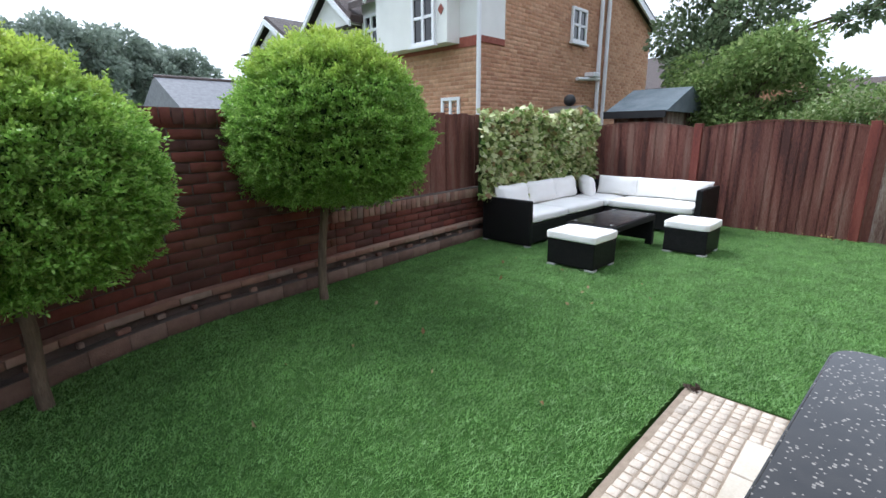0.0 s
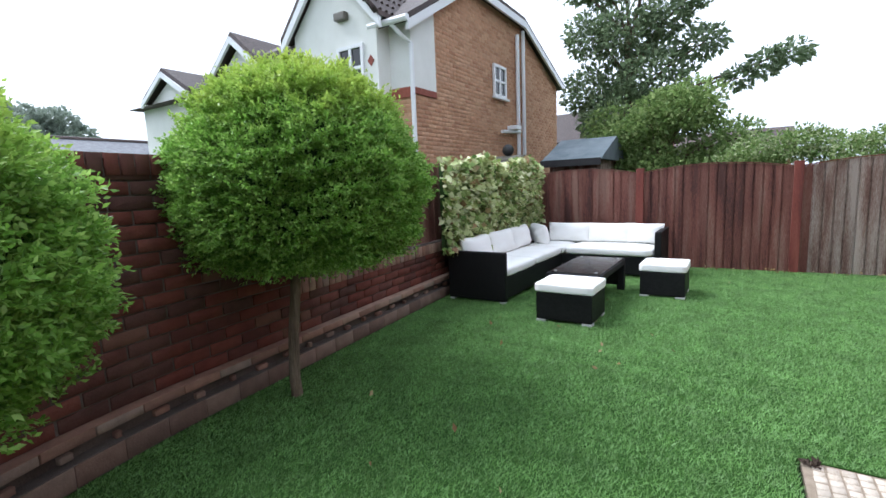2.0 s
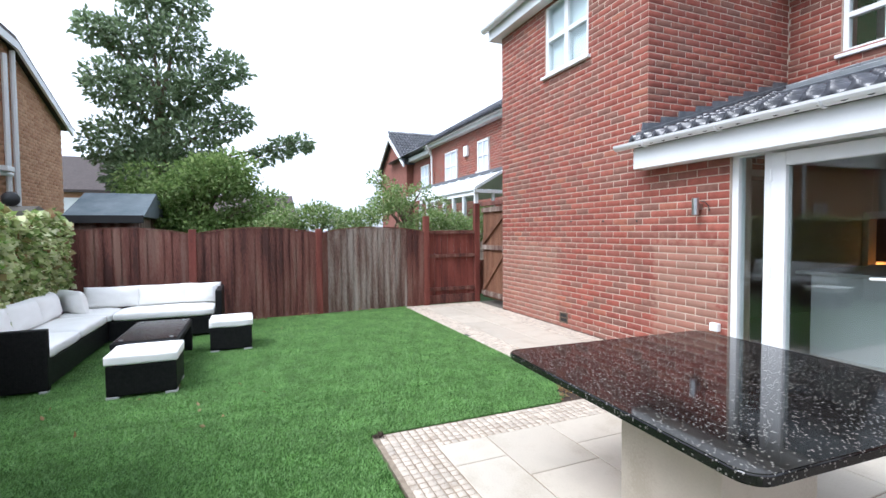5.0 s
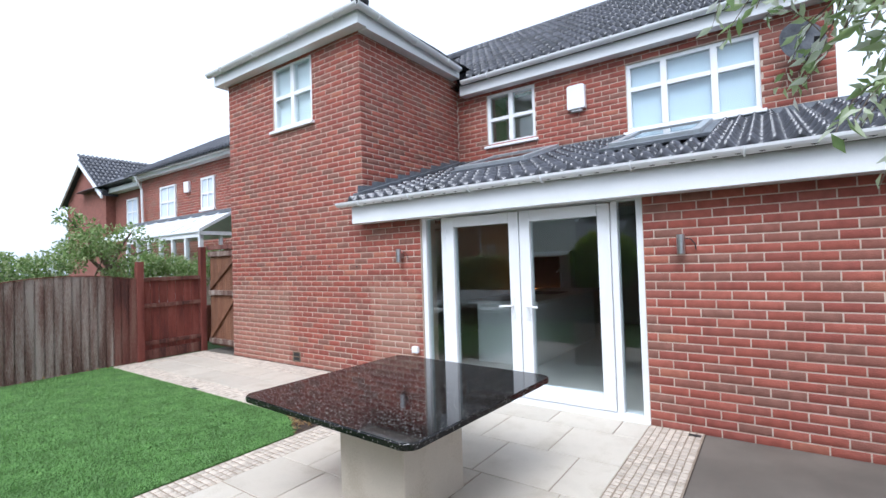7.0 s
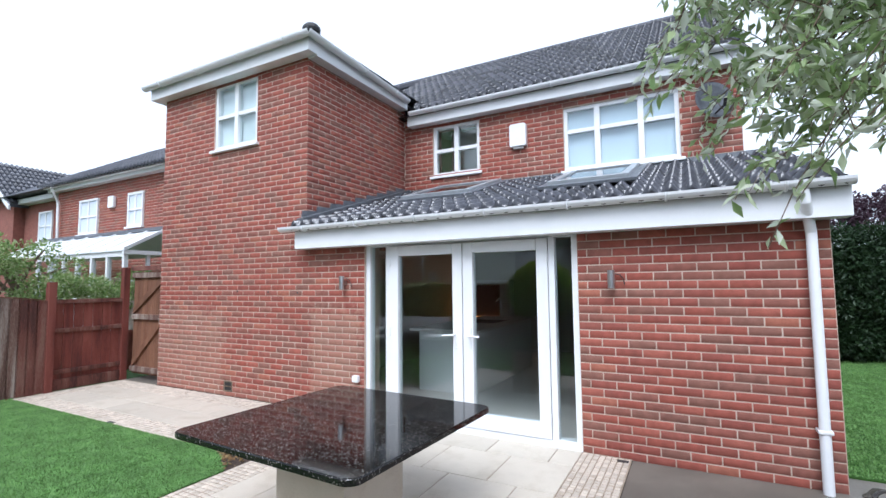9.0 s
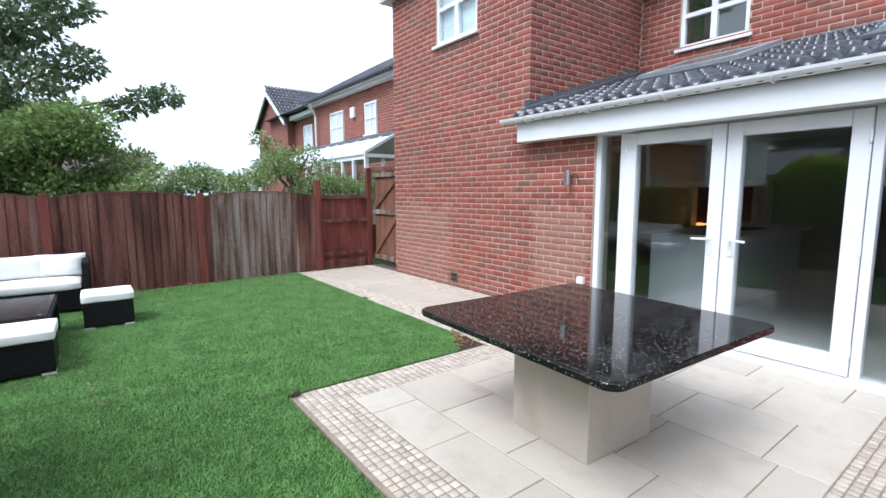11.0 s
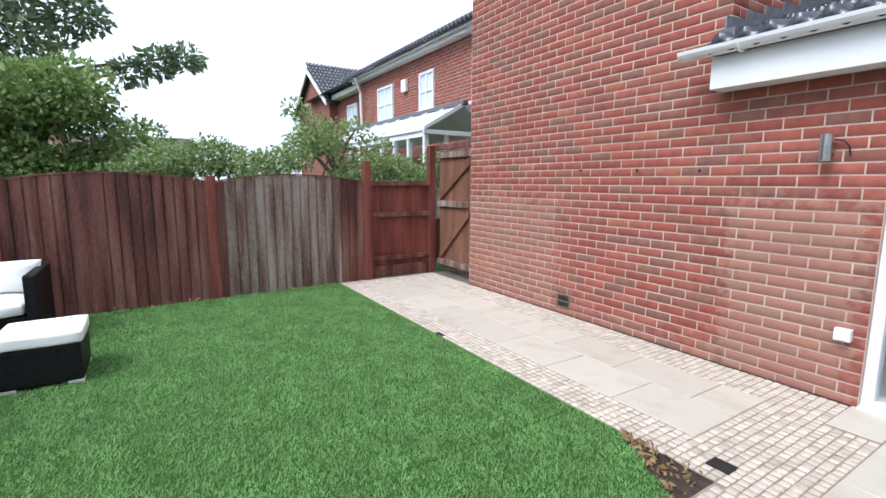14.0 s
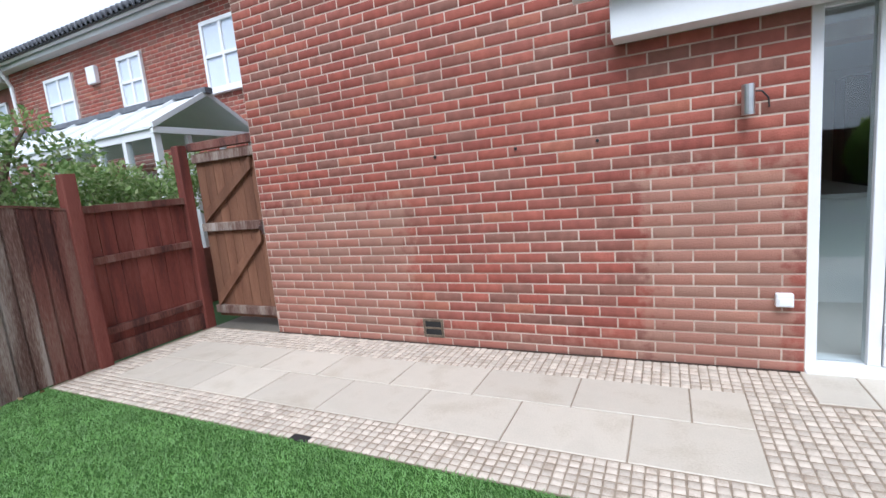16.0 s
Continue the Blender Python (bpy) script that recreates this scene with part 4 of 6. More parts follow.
for x0, x1, y0, y1 in ((-0.40, -0.31, 0.07, 0.115), (-0.43, -0.35, 1.28, 1.325)):
    gap = thing("drain_cover", "dark recessed slot at the edge of the stone border", "drain", ((x0 + x1) / 2, (y0 + y1) / 2, 0), "edge slots")
    part("slot", boxes((x0, x1, y0, y1, -0.02, 0.0045), bevel=0.002), M_BLACK, gap)
tagged(part("edging_joint", boxes((-0.424, -0.413, 0.02, 3.30, -0.03, -0.006), (2.52, 6.6, 0.002, 0.02, -0.03, 0.001)), M_SOIL), "dark open joint along the edges of the stone border", "joint", kind="structure")
puddle_bm = bmesh.new()
rim = [puddle_bm.verts.new((-2.42 + (0.46 + 0.10 * noise.noise(Vector((math.cos(a) * 2, math.sin(a) * 2, 5)))) * math.cos(a), -0.02 + (0.27 + 0.10 * noise.noise(Vector((math.cos(a) * 2, math.sin(a) * 2, 9)))) * math.sin(a), -0.0075)) for a in np.linspace(0, 2 * math.pi, 49)[:-1]]
ext = bmesh.ops.extrude_face_region(puddle_bm, geom=[puddle_bm.faces.new(rim)])
bmesh.ops.translate(puddle_bm, verts=[v for v in ext["geom"] if isinstance(v, bmesh.types.BMVert)], vec=(0, 0, -0.004))
bmesh.ops.recalc_face_normals(puddle_bm, faces=puddle_bm.faces[:])
tagged(part("puddle", puddle_bm, M_WET), "shallow rain puddle on grey concrete", "puddle", kind="structure")

for x, z in ((4.75, 1.47), (4.13, 1.46), (3.59, 1.45)):
    plug = thing("wall_plug", "small dark screw plug set in the brick wall", "wall plug", (x, 0, z), "wall plugs")
    part("head", tube([(x, -0.004, z), (x, 0.008, z), (x, 0.010, z)], 0.013, 8, 0.009), M_BLACK, plug)

# ---- fence, posts and gate ----
fence = thing("garden_fence", "red-brown stained timber garden fence with arched panels", "fence", (7.5, 3, 0))


def into_fence(p):
    """Makes a panel or post a part of the fence, where it stands."""
    p.parent = fence
    p.matrix_parent_inverse = fence.matrix_basis.inverted()
    for key in ("category", "group"):
        if key in p:
            del p[key]
    return p


def fence_post(x, y, top, turn=0.0):
    p = tagged(part("fence_post", boxes((-0.05, 0.05, -0.05, 0.05, -0.05, top), bevel=0.006), M_FENCE_RED), "square red-stained timber fence post", "fence post", "fence posts")
    p.matrix_basis = pose(x, y, 0, 0, 0, turn)
    return into_fence(p)


def fence_panel(a, b, base, top, arch, mats, label, thick=0.016):
    """A panel of upright overlapping boards from a to b (x, y); mats(k, n) picks a board's wood."""
    a, b = Vector((*a, 0)), Vector((*b, 0))
    length = (b - a).length
    ang = math.atan2(b.y - a.y, b.x - a.x)
    p = thing("fence_panel", label, "fence panel", a, "fence panels")
    p.matrix_basis = Matrix.Translation(a) @ Matrix.Rotation(ang, 4, "Z")
    n = max(3, round(length / 0.105))
    step = length / n
    rnd = random.Random(int(a.y * 100) + int(a.x * 37))
    for k in range(n):
        u0, u1 = k * step, min(length, (k + 1) * step + 0.018)
        z = [top + arch * (1 - (2 * u / length - 1) ** 2) for u in (u0, u1)]
        foot = base + rnd.uniform(-0.005, 0.012)
        bm = bmesh.new()
        out = [(u0, 0.0), (u1, 0.008), (u1, 0.008 + thick * 0.5), (u0, thick)]
        lo = [bm.verts.new((u, v, foot)) for u, v in out]
        hi = [bm.verts.new((u, v, z[0] if u == u0 else z[1])) for u, v in out]
        bm.faces.new(lo[::-1]), bm.faces.new(hi)
        for i in range(4):
            bm.faces.new((lo[i], lo[(i + 1) % 4], hi[(i + 1) % 4], hi[i]))
        bmesh.ops.recalc_face_normals(bm, faces=bm.faces[:])
        ob = part("board", bm, mats(k, n), None)
        ob.parent = p
    for z in (base + 0.25, top - 0.25):
        ob = part("rail", boxes((0.0, length, -0.045, -0.002, z, z + 0.06), bevel=0.004), M_FENCE, None)
        ob.parent = p
    cap = prism([(0, top + 0.002), *[(length * k / 12, top + 0.018 + arch * (1 - (k / 6 - 1) ** 2)) for k in range(13)], (length, top + 0.002), *[(length * (12 - k) / 12, top + 0.003 + arch * (1 - (k / 6 - 1) ** 2)) for k in range(1, 12)]], "y", -0.006, 0.024)
    ob = part("capping", cap, M_FENCE, None)
    ob.parent = p
    return into_fence(p)


def wood(k, n):
    return M_FENCE


def wood_grey(k, n):
    return M_FENCE_GREY if 0.15 < k / n < 0.9 else M_FENCE


POSTS = [6.55, 4.81, 2.98, 1.05]
for y in POSTS[1:]:
    fence_post(float(fence_x(y)) + 0.02, y, 1.63 if y < 2 else 1.41)
for y1, y0, m in ((6.50, 4.86, wood), (4.76, 3.03, wood), (2.93, 1.10, wood_grey)):
    fence_panel((float(fence_x(y0)) + 0.03, y0), (float(fence_x(y1)) + 0.03, y1), 0.0, 1.34, 0.085, m, "arched red-brown stained timber fence panel" if m is wood else "arched fence panel with weathered grey boards")
low = thing("fence_panel", "short red-stained fence panel with three cross rails", "fence panel", (7.6, 0.5, 0), "fence panels")
for k in range(7):
    y = 0.06 + k * 0.134
    part("board", boxes((7.62, 7.635, y, y + 0.128, 0.0, 1.33), bevel=0.002, segments=1), M_FENCE_RED, low)
for z in (0.24, 0.86, 1.30):
    part("rail", boxes((7.575, 7.62, 0.05, 1.0, z, z + 0.065), bevel=0.006), M_FENCE, low, "dark weathered rail")
part("gravel_board", boxes((7.585, 7.618, 0.05, 1.0, 0.0, 0.16), bevel=0.004), M_FENCE, low)
into_fence(low)
fence_post(7.60, 0.0, 1.88)
fence_post(7.60, 1.04, 1.55)
gate = thing("garden_gate", "tan timber ledged and braced side gate, closed", "gate", (7.1, -0.1, 0))
for k in range(7):
    x = 6.66 + k * 0.127
    part("board", boxes((x, x + 0.121, -0.14, -0.12, 0.09, 1.80), bevel=0.002, segments=1), M_GATE, gate)
for z in (0.13, 1.0, 1.70):
    part("rail", boxes((6.65, 7.55, -0.12, -0.08, z, z + 0.085), bevel=0.005), M_FENCE_GREY, gate, "weathered grey rail")
for (x0, z0), (x1, z1) in (((7.5, 0.2), (6.75, 0.99)), ((7.5, 1.09), (6.75, 1.69))):
    part("brace", prism([(x0, z0), (x0, z0 + 0.11), (x1, z1), (x1, z1 - 0.11)], "y", -0.12, -0.085), M_GATE, gate)
part("latch", boxes((6.63, 6.73, -0.08, -0.06, 0.99, 1.03), (6.66, 6.69, -0.08, -0.05, 0.95, 1.07), bevel=0.004), M_STEEL, gate, "galvanised latch")
part("top_rail", boxes((6.60, 7.58, -0.15, -0.07, 1.82, 1.90), bevel=0.005), M_FENCE, gate)

# ---- garden wall, low with timber above towards the corner ----
STEP_X = 2.35


def wall_place(u, z, out=0.0):
    """A matrix at the wall's run u (its x) whose y axis looks to the garden."""
    y = float(wall_y(u))
    d = math.atan2(float(wall_y(u + 0.05)) - float(wall_y(u - 0.05)), 0.1)
    return Matrix.Translation((u, y, z)) @ Matrix.Rotation(d + math.pi, 4, "Z") @ Matrix.Translation((0, out, 0))


def wall_strip(x0, x1, z0, z1, front, back, mat, name, parent=None, tag=None):
    """A strip of wall that follows the bend, from front to back of its foot line."""
    bm = bmesh.new()
    rows_ = []
    for x in np.linspace(x0, x1, max(4, int((x1 - x0) / 0.12))):
        m = wall_place(x, 0)
        rows_.append([bm.verts.new(m @ Vector((0, o, z))) for o, z in ((front, z0), (front, z1), (back, z1), (back, z0))])
    for a, b in zip(rows_, rows_[1:]):
        for i in range(4):
            bm.faces.new((a[i], a[(i + 1) % 4], b[(i + 1) % 4], b[i]))
    bm.faces.new(rows_[0]), bm.faces.new(rows_[-1][::-1])
    bmesh.ops.recalc_face_normals(bm, faces=bm.faces[:])
    return part(name, bm, mat, parent)


garden_wall = tagged(wall_strip(-8.0, STEP_X, -0.05, 1.41, -0.092, -0.32, M_DARK_MORTAR, "wall_garden_high"), "tall dark red brick garden wall that bends gently", "wall", kind="structure")
low_wall = tagged(wall_strip(STEP_X, 7.5, -0.05, 0.60, -0.092, -0.32, M_DARK_MORTAR, "wall_garden_low"), "low red brick garden wall with a projecting foot", "wall", kind="structure")
for a, b, own in ((-8.0, STEP_X, garden_wall), (STEP_X, 7.5, low_wall)):
    wall_strip(a, b, -0.05, 0.115, -0.010, -0.092, M_DARK_MORTAR, "foot", own)
    wall_strip(a, b, 0.115, 0.190, -0.085, -0.092, M_DARK_MORTAR, "foot_joint", own)

# timber boards above the low wall
top_fence = thing("fence_panel", "dark brown timber fence boards on top of the low wall", "fence panel", (4, 6.5, 0.6), "fence panels")
for k in range(36):
    x = STEP_X + k * 0.142
    b = part("board", boxes((-0.069, 0.069, -0.012, 0.012, 0, 0.88 + 0.008 * (k % 3)), bevel=0.003, segments=1), M_FENCE, None)
    b.matrix_basis = Matrix.Translation(-Vector((4, 6.5, 0.6))) @ wall_place(x + 0.07, 0.645, -0.16 - 0.008 * (k % 2))
    b.parent = top_fence

into_fence(top_fence)

# ---- sofa, stools and low table ----
def cushion(x0, x1, y0, y1, z0, z1, puff=0.02, lean=(0, 0), soft_edge=0.75):
    """A soft cushion: rounded, puffed, slightly uneven."""
    bm = boxes((x0, x1, y0, y1, z0, z1))
    bmesh.ops.subdivide_edges(bm, edges=bm.edges[:], cuts=7, use_grid_fill=True)
    c = Vector(((x0 + x1) / 2, (y0 + y1) / 2, (z0 + z1) / 2))
    h = Vector(((x1 - x0) / 2, (y1 - y0) / 2, (z1 - z0) / 2))
    r = min(h) * soft_edge
    for v in bm.verts:
        d = v.co - c
        inner = Vector([max(-h[i] + r, min(h[i] - r, d[i])) for i in range(3)])
        off = d - inner
        if off.length > 1e-6:
            d = inner + off.normalized() * min(r, off.length)
        q = [d[i] / h[i] for i in range(3)]
        thin = min(range(3), key=lambda i: h[i])
        others = [i for i in range(3) if i != thin]
        d[thin] += math.copysign(puff, q[thin]) * abs(q[thin]) * (1 - q[others[0]] ** 2) * (1 - q[others[1]] ** 2)
        d += 0.006 * Vector(noise.noise_vector(v.co * 5))
        v.co = c + d
        v.co.x += lean[0] * (v.co.z - z0)
        v.co.y += lean[1] * (v.co.z - z0)
    return bm


def pillow(w, h, thick):
    """A plump loose pillow in the xz plane, thin at its seams, with pointed corners."""
    bm = bmesh.new()
    n = 14
    sides = []
    for s in (-1, 1):
        grid = []
        for i in range(n + 1):
            line = []
            for j in range(n + 1):
                u, v = 2 * i / n - 1, 2 * j / n - 1
                t = thick / 2 * (max(0.0, 1 - u ** 4) * max(0.0, 1 - v ** 4)) ** 0.55
                pinch = 1 - 0.05 * (1 - abs(u * v))
                crease = 0.008 * noise.noise(Vector((u * 3 + w * 9, v * 3, s + h)))
                line.append(bm.verts.new((u * w / 2 * pinch, s * (t + 0.004) + crease, (v * pinch + 1) * h / 2)))
            grid.append(line)
        sides.append(grid)
        for i in range(n):
            for j in range(n):
                bm.faces.new((grid[i][j], grid[i + 1][j], grid[i + 1][j + 1], grid[i][j + 1]))
    a, b = sides
    edge = [(i, 0) for i in range(n)] + [(n, j) for j in range(n)] + [(i, n) for i in range(n, 0, -1)] + [(0, j) for j in range(n, 0, -1)]
    for k in range(len(edge)):
        (i, j), (p, q) = edge[k], edge[(k + 1) % len(edge)]
        bm.faces.new((a[i][j], a[p][q], b[p][q], b[i][j]))
    bmesh.ops.recalc_face_normals(bm, faces=bm.faces[:])
    return bm


sofa = thing("corner_sofa", "black rattan corner sofa with cream seat and back cushions", "sofa", (5.8, 5.9, 0))
SX, SY, FX, FY = 4.50, 5.64, 7.10, 6.34
part("base", boxes((SX + 0.07, FX - 0.08, SY + 0.02, FY - 0.08, 0.035, 0.27), bevel=0.012), M_RATTAN, sofa)
part("base", boxes((6.40, FX - 0.08, 4.47, SY + 0.018, 0.035, 0.27), bevel=0.012), M_RATTAN, sofa)
part("backrest", boxes((SX + 0.07, FX, FY - 0.078, FY, 0.035, 0.56), bevel=0.015), M_RATTAN, sofa)
part("backrest", boxes((FX - 0.078, FX, 4.47, FY - 0.08, 0.035, 0.58), bevel=0.015), M_RATTAN, sofa)
part("armrest", boxes((SX, SX + 0.068, SY, FY, 0.02, 0.55), bevel=0.015), M_RATTAN, sofa)
part("armrest", boxes((6.38, FX, 4.39, 4.468, 0.02, 0.60), bevel=0.015), M_RATTAN, sofa)
for a, b in ((SX + 0.08, 5.40), (5.41, 6.36)):
    part("seat_cushion", cushion(a, b, SY, FY - 0.12, 0.27, 0.38, 0.012), M_CUSHION, sofa, smooth=True)
part("seat_cushion", cushion(6.37, FX - 0.09, SY - 0.02, FY - 0.12, 0.27, 0.38, 0.012), M_CUSHION, sofa, smooth=True)
part("seat_cushion", cushion(6.37, FX - 0.09, 4.48, SY - 0.03, 0.27, 0.38, 0.012), M_CUSHION, sofa, smooth=True)
for k, (x, y, turn, w) in enumerate(((4.90, FY - 0.19, 2, 0.66), (5.52, FY - 0.19, -3, 0.66), (6.14, FY - 0.19, 2, 0.66), (6.72, 6.08, 38, 0.62), (FX - 0.19, 5.72, 88, 0.66), (FX - 0.19, 5.12, 92, 0.66), (FX - 0.20, 4.68, 84, 0.50))):
    bm = pillow(w, 0.31 if k < 3 else 0.29, 0.20)
    bmesh.ops.transform(bm, matrix=Matrix.Translation((x, y, 0.375)) @ Matrix.Rotation(radians(turn), 4, "Z") @ Matrix.Rotation(radians(-14 if k < 4 else 14), 4, "X"), verts=bm.verts[:])
    part("back_cushion", bm, M_CUSHION, sofa, smooth=True)
for x, y in ((SX + 0.03, SY + 0.04), (SX + 0.03, FY - 0.04), (6.42, 4.43), (FX - 0.05, 4.43)):
    part("foot", boxes((x - 0.03, x + 0.03, y - 0.03, y + 0.03, 0.0, 0.022), bevel=0.004), M_GREY_PAINT, sofa, "light grey foot")


def stool(x0, x1, y0, y1):
    s = thing("footstool", "square black rattan footstool with a cream cushion", "footstool", ((x0 + x1) / 2, (y0 + y1) / 2, 0), "footstools")
    part("base", boxes((x0, x1, y0, y1, 0.022, 0.275), bevel=0.012), M_RATTAN, s)
    part("cushion", cushion(x0 - 0.012, x1 + 0.012, y0 - 0.012, y1 + 0.012, 0.275, 0.36, 0.006, soft_edge=0.45), M_CUSHION, s, smooth=True)
    for x in (x0 + 0.045, x1 - 0.045):
        for y in (y0 + 0.045, y1 - 0.045):
            part("foot", boxes((x - 0.045, x + 0.045, y - 0.045, y + 0.045, 0.0, 0.022), bevel=0.004), M_GREY_PAINT, s, "light grey foot")


stool(4.09, 4.55, 4.63, 5.14)
stool(5.41, 5.88, 4.03, 4.47)
ct = thing("coffee_table", "low black rattan coffee table with a black glass top", "coffee table", (5.13, 4.95, 0))
part("frame", boxes((4.58, 5.68, 4.67, 5.22, 0.30, 0.362), bevel=0.01), M_RATTAN, ct)
part("glass_top", boxes((4.60, 5.66, 4.69, 5.20, 0.362, 0.372), bevel=0.003), M_COFFEE, ct)
for x in (4.58, 5.61):
    for y0, y1 in ((4.67, 4.75), (5.14, 5.22)):
        part("leg", boxes((x, x + 0.07, y0, y1, 0.0, 0.30), bevel=0.01), M_RATTAN, ct)
    part("end_panel", boxes((x + 0.02, x + 0.05, 4.75, 5.14, 0.06, 0.30), bevel=0.004), M_RATTAN, ct)
for x in (4.66, 5.60):
    for y in (4.74, 5.15):
        part("clip", tube([(x, y, 0.372), (x, y, 0.379)], 0.016, 10), M_STEEL, ct)

# ---- granite table ----
table = thing("granite_table", "square polished black granite table on a stone pedestal", "garden table", (1.08, 2.05, 0))
outline = []
for cx, cy, a0 in ((0.64, 0.64, 0), (-0.64, 0.64, 90), (-0.64, -0.64, 180), (0.64, -0.64, 270)):
    outline += [(cx + 0.08 * math.cos(radians(a0 + k * 15)), cy + 0.08 * math.sin(radians(a0 + k * 15))) for k in range(7)]
tb = prism(outline, "z", 0.652, 0.69)
bmesh.ops.bevel(tb, geom=[e for e in tb.edges if abs(e.verts[0].co.z - e.verts[1].co.z) < 1e-4], offset=0.007, segments=3, affect="EDGES")
top = part("tabletop", tb, M_GRANITE, None)
top.parent = table
ped = part("pedestal", boxes((-0.28, 0.28, -0.26, 0.30, 0.0, 0.655), bevel=0.008), M_SLAB, None, "pale sandstone pedestal")
ped.parent = table
table.rotation_euler = (0, 0, radians(-3))


# ---- trees and hedges ----
def sphere_points(n, rng):
    p = rng.normal(0, 1, (n, 3))
    return p / np.linalg.norm(p, axis=1, keepdims=True)


def topiary(x, y, z, radius, high, seed, leaves, label, trunk):
    t = thing("topiary_tree", label, "tree", (trunk[0], trunk[1], 0), "topiary trees")
    rng = np.random.default_rng(seed)
    sprigs = leaves // 10
    d = sphere_points(sprigs, rng)
    lump = np.array([noise.noise(Vector(v) * 4 + Vector((seed, 0, 0))) + 0.9 * noise.noise(Vector((v[0] * 9, v[1] * 9, v[2] * 16)) + Vector((0, seed, 0))) for v in d])
    deep = 0.96 - np.abs(rng.normal(0, 0.055, sprigs)) + 0.085 * lump
    tier = np.array([noise.noise(Vector(v) * 2.3 + Vector((0, 0, seed))) for v in d])
    deep += 0.05 * np.sin(2 * math.pi * (d[:, 2] * high / 0.075 + 1.6 * tier))
    stray = rng.random(sprigs) < 0.11
    deep[stray] += rng.uniform(0.0, 0.085, stray.sum()) * (0.6 + 0.4 * d[stray, 2])
    p = d * deep[:, None] * np.array([radius, radius, high])
    p[:, :2] *= (1 - 0.13 * d[:, 2:3])
    under = p[:, 2] < -0.62 * high
    p[under, 2] = -0.62 * high + (p[under, 2] + 0.62 * high) * 0.45 + rng.uniform(-0.09, 0.05, under.sum())
    way = d * np.array([1, 1, 0.5]) + np.array([0, 0, 0.25]) + rng.normal(0, 0.35, (sprigs, 3))
    way /= np.linalg.norm(way, axis=1, keepdims=True)
    along = np.tile(np.linspace(-0.03, 0.045, 10), sprigs)[:, None]
    p = np.repeat(p, 10, 0) + np.repeat(way, 10, 0) * along + rng.normal(0, 0.003, (sprigs * 10, 3))
    nrm = np.repeat(way, 10, 0) * 0.8
    # yellow-green top colour is part new shoots, part painted light from above
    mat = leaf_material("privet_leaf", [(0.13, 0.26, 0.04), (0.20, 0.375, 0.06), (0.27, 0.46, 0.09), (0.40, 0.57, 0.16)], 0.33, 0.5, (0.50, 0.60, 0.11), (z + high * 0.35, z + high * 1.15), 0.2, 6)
    part("crown", leaf_mesh("crown", p + np.array([x, y, z]), nrm, 0.024, 0.012, 0.55, seed), mat, t, "dense clipped round crown, top yellow-green from growth and painted light")
    # solid core inside the leaves; the crown's inner shade is in its colour
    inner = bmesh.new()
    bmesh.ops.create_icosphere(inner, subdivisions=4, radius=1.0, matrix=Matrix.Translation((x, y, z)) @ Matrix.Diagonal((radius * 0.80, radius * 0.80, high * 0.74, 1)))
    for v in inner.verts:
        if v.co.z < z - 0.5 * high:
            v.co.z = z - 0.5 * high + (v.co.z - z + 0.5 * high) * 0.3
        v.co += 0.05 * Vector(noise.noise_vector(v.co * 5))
    part("shaded_twig_mass", inner, M_SHADED_TWIG, t, "inner twigs as one core, their shade painted dark")
    tx, ty = trunk
    part("trunk", tube([(tx, ty, -0.01), (tx - 0.005, ty + 0.005, 0.12), (tx + 0.01, ty, 0.4), ((tx + x) / 2, (ty + y) / 2, z - high * 0.7), (x, y, z - 0.2)], 0.037, 14, 0.028), M_BARK, t)
    for k in range(6):
        a = k * 1.05 + seed
        part("limb", tube([(tx, ty, z - high * 0.85), (x + 0.2 * math.cos(a), y + 0.2 * math.sin(a), z - high * 0.55), (x + 0.45 * math.cos(a), y + 0.45 * math.sin(a), z - 0.2 * high)], 0.018, 6, 0.008), M_BARK, t)


# leaf green darkened to stand for shade deep inside crowns and hedges
M_SHADED_TWIG = leaf_material("shaded_inner_leaf", [(0.022, 0.05, 0.012), (0.035, 0.075, 0.018)], 0.9, 0.0)
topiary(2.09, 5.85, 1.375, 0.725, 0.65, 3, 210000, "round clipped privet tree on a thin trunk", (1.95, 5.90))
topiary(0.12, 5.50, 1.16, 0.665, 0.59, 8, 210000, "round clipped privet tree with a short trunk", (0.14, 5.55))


def clump_leaves(name, clumps, per_area, length, width, mat, parent, seed, droop=0.2, label="", spread=0.8, fill=0.30):
    """Leaves over many uneven clumps (x, y, z, radius), thinner inside, so that gaps stay open."""
    rng = np.random.default_rng(seed)
    pts, nrm = [], []
    for x, y, z, r in clumps:
        n = int(per_area * r * r)
        d = sphere_points(n, rng)
        k = 1 - np.abs(rng.normal(0, fill, n))
        lump = 1 + 0.25 * np.array([noise.noise(Vector(v) * 2.5 + Vector((x, y, z))) for v in d])
        pts.append(d * (r * k * lump)[:, None] * np.array([1, 1, 0.8]) + np.array([x, y, z]))
        nrm.append(d)
    return part(name, leaf_mesh(name, np.concatenate(pts), np.concatenate(nrm), length, width, spread, seed, droop=droop), mat, parent, label)


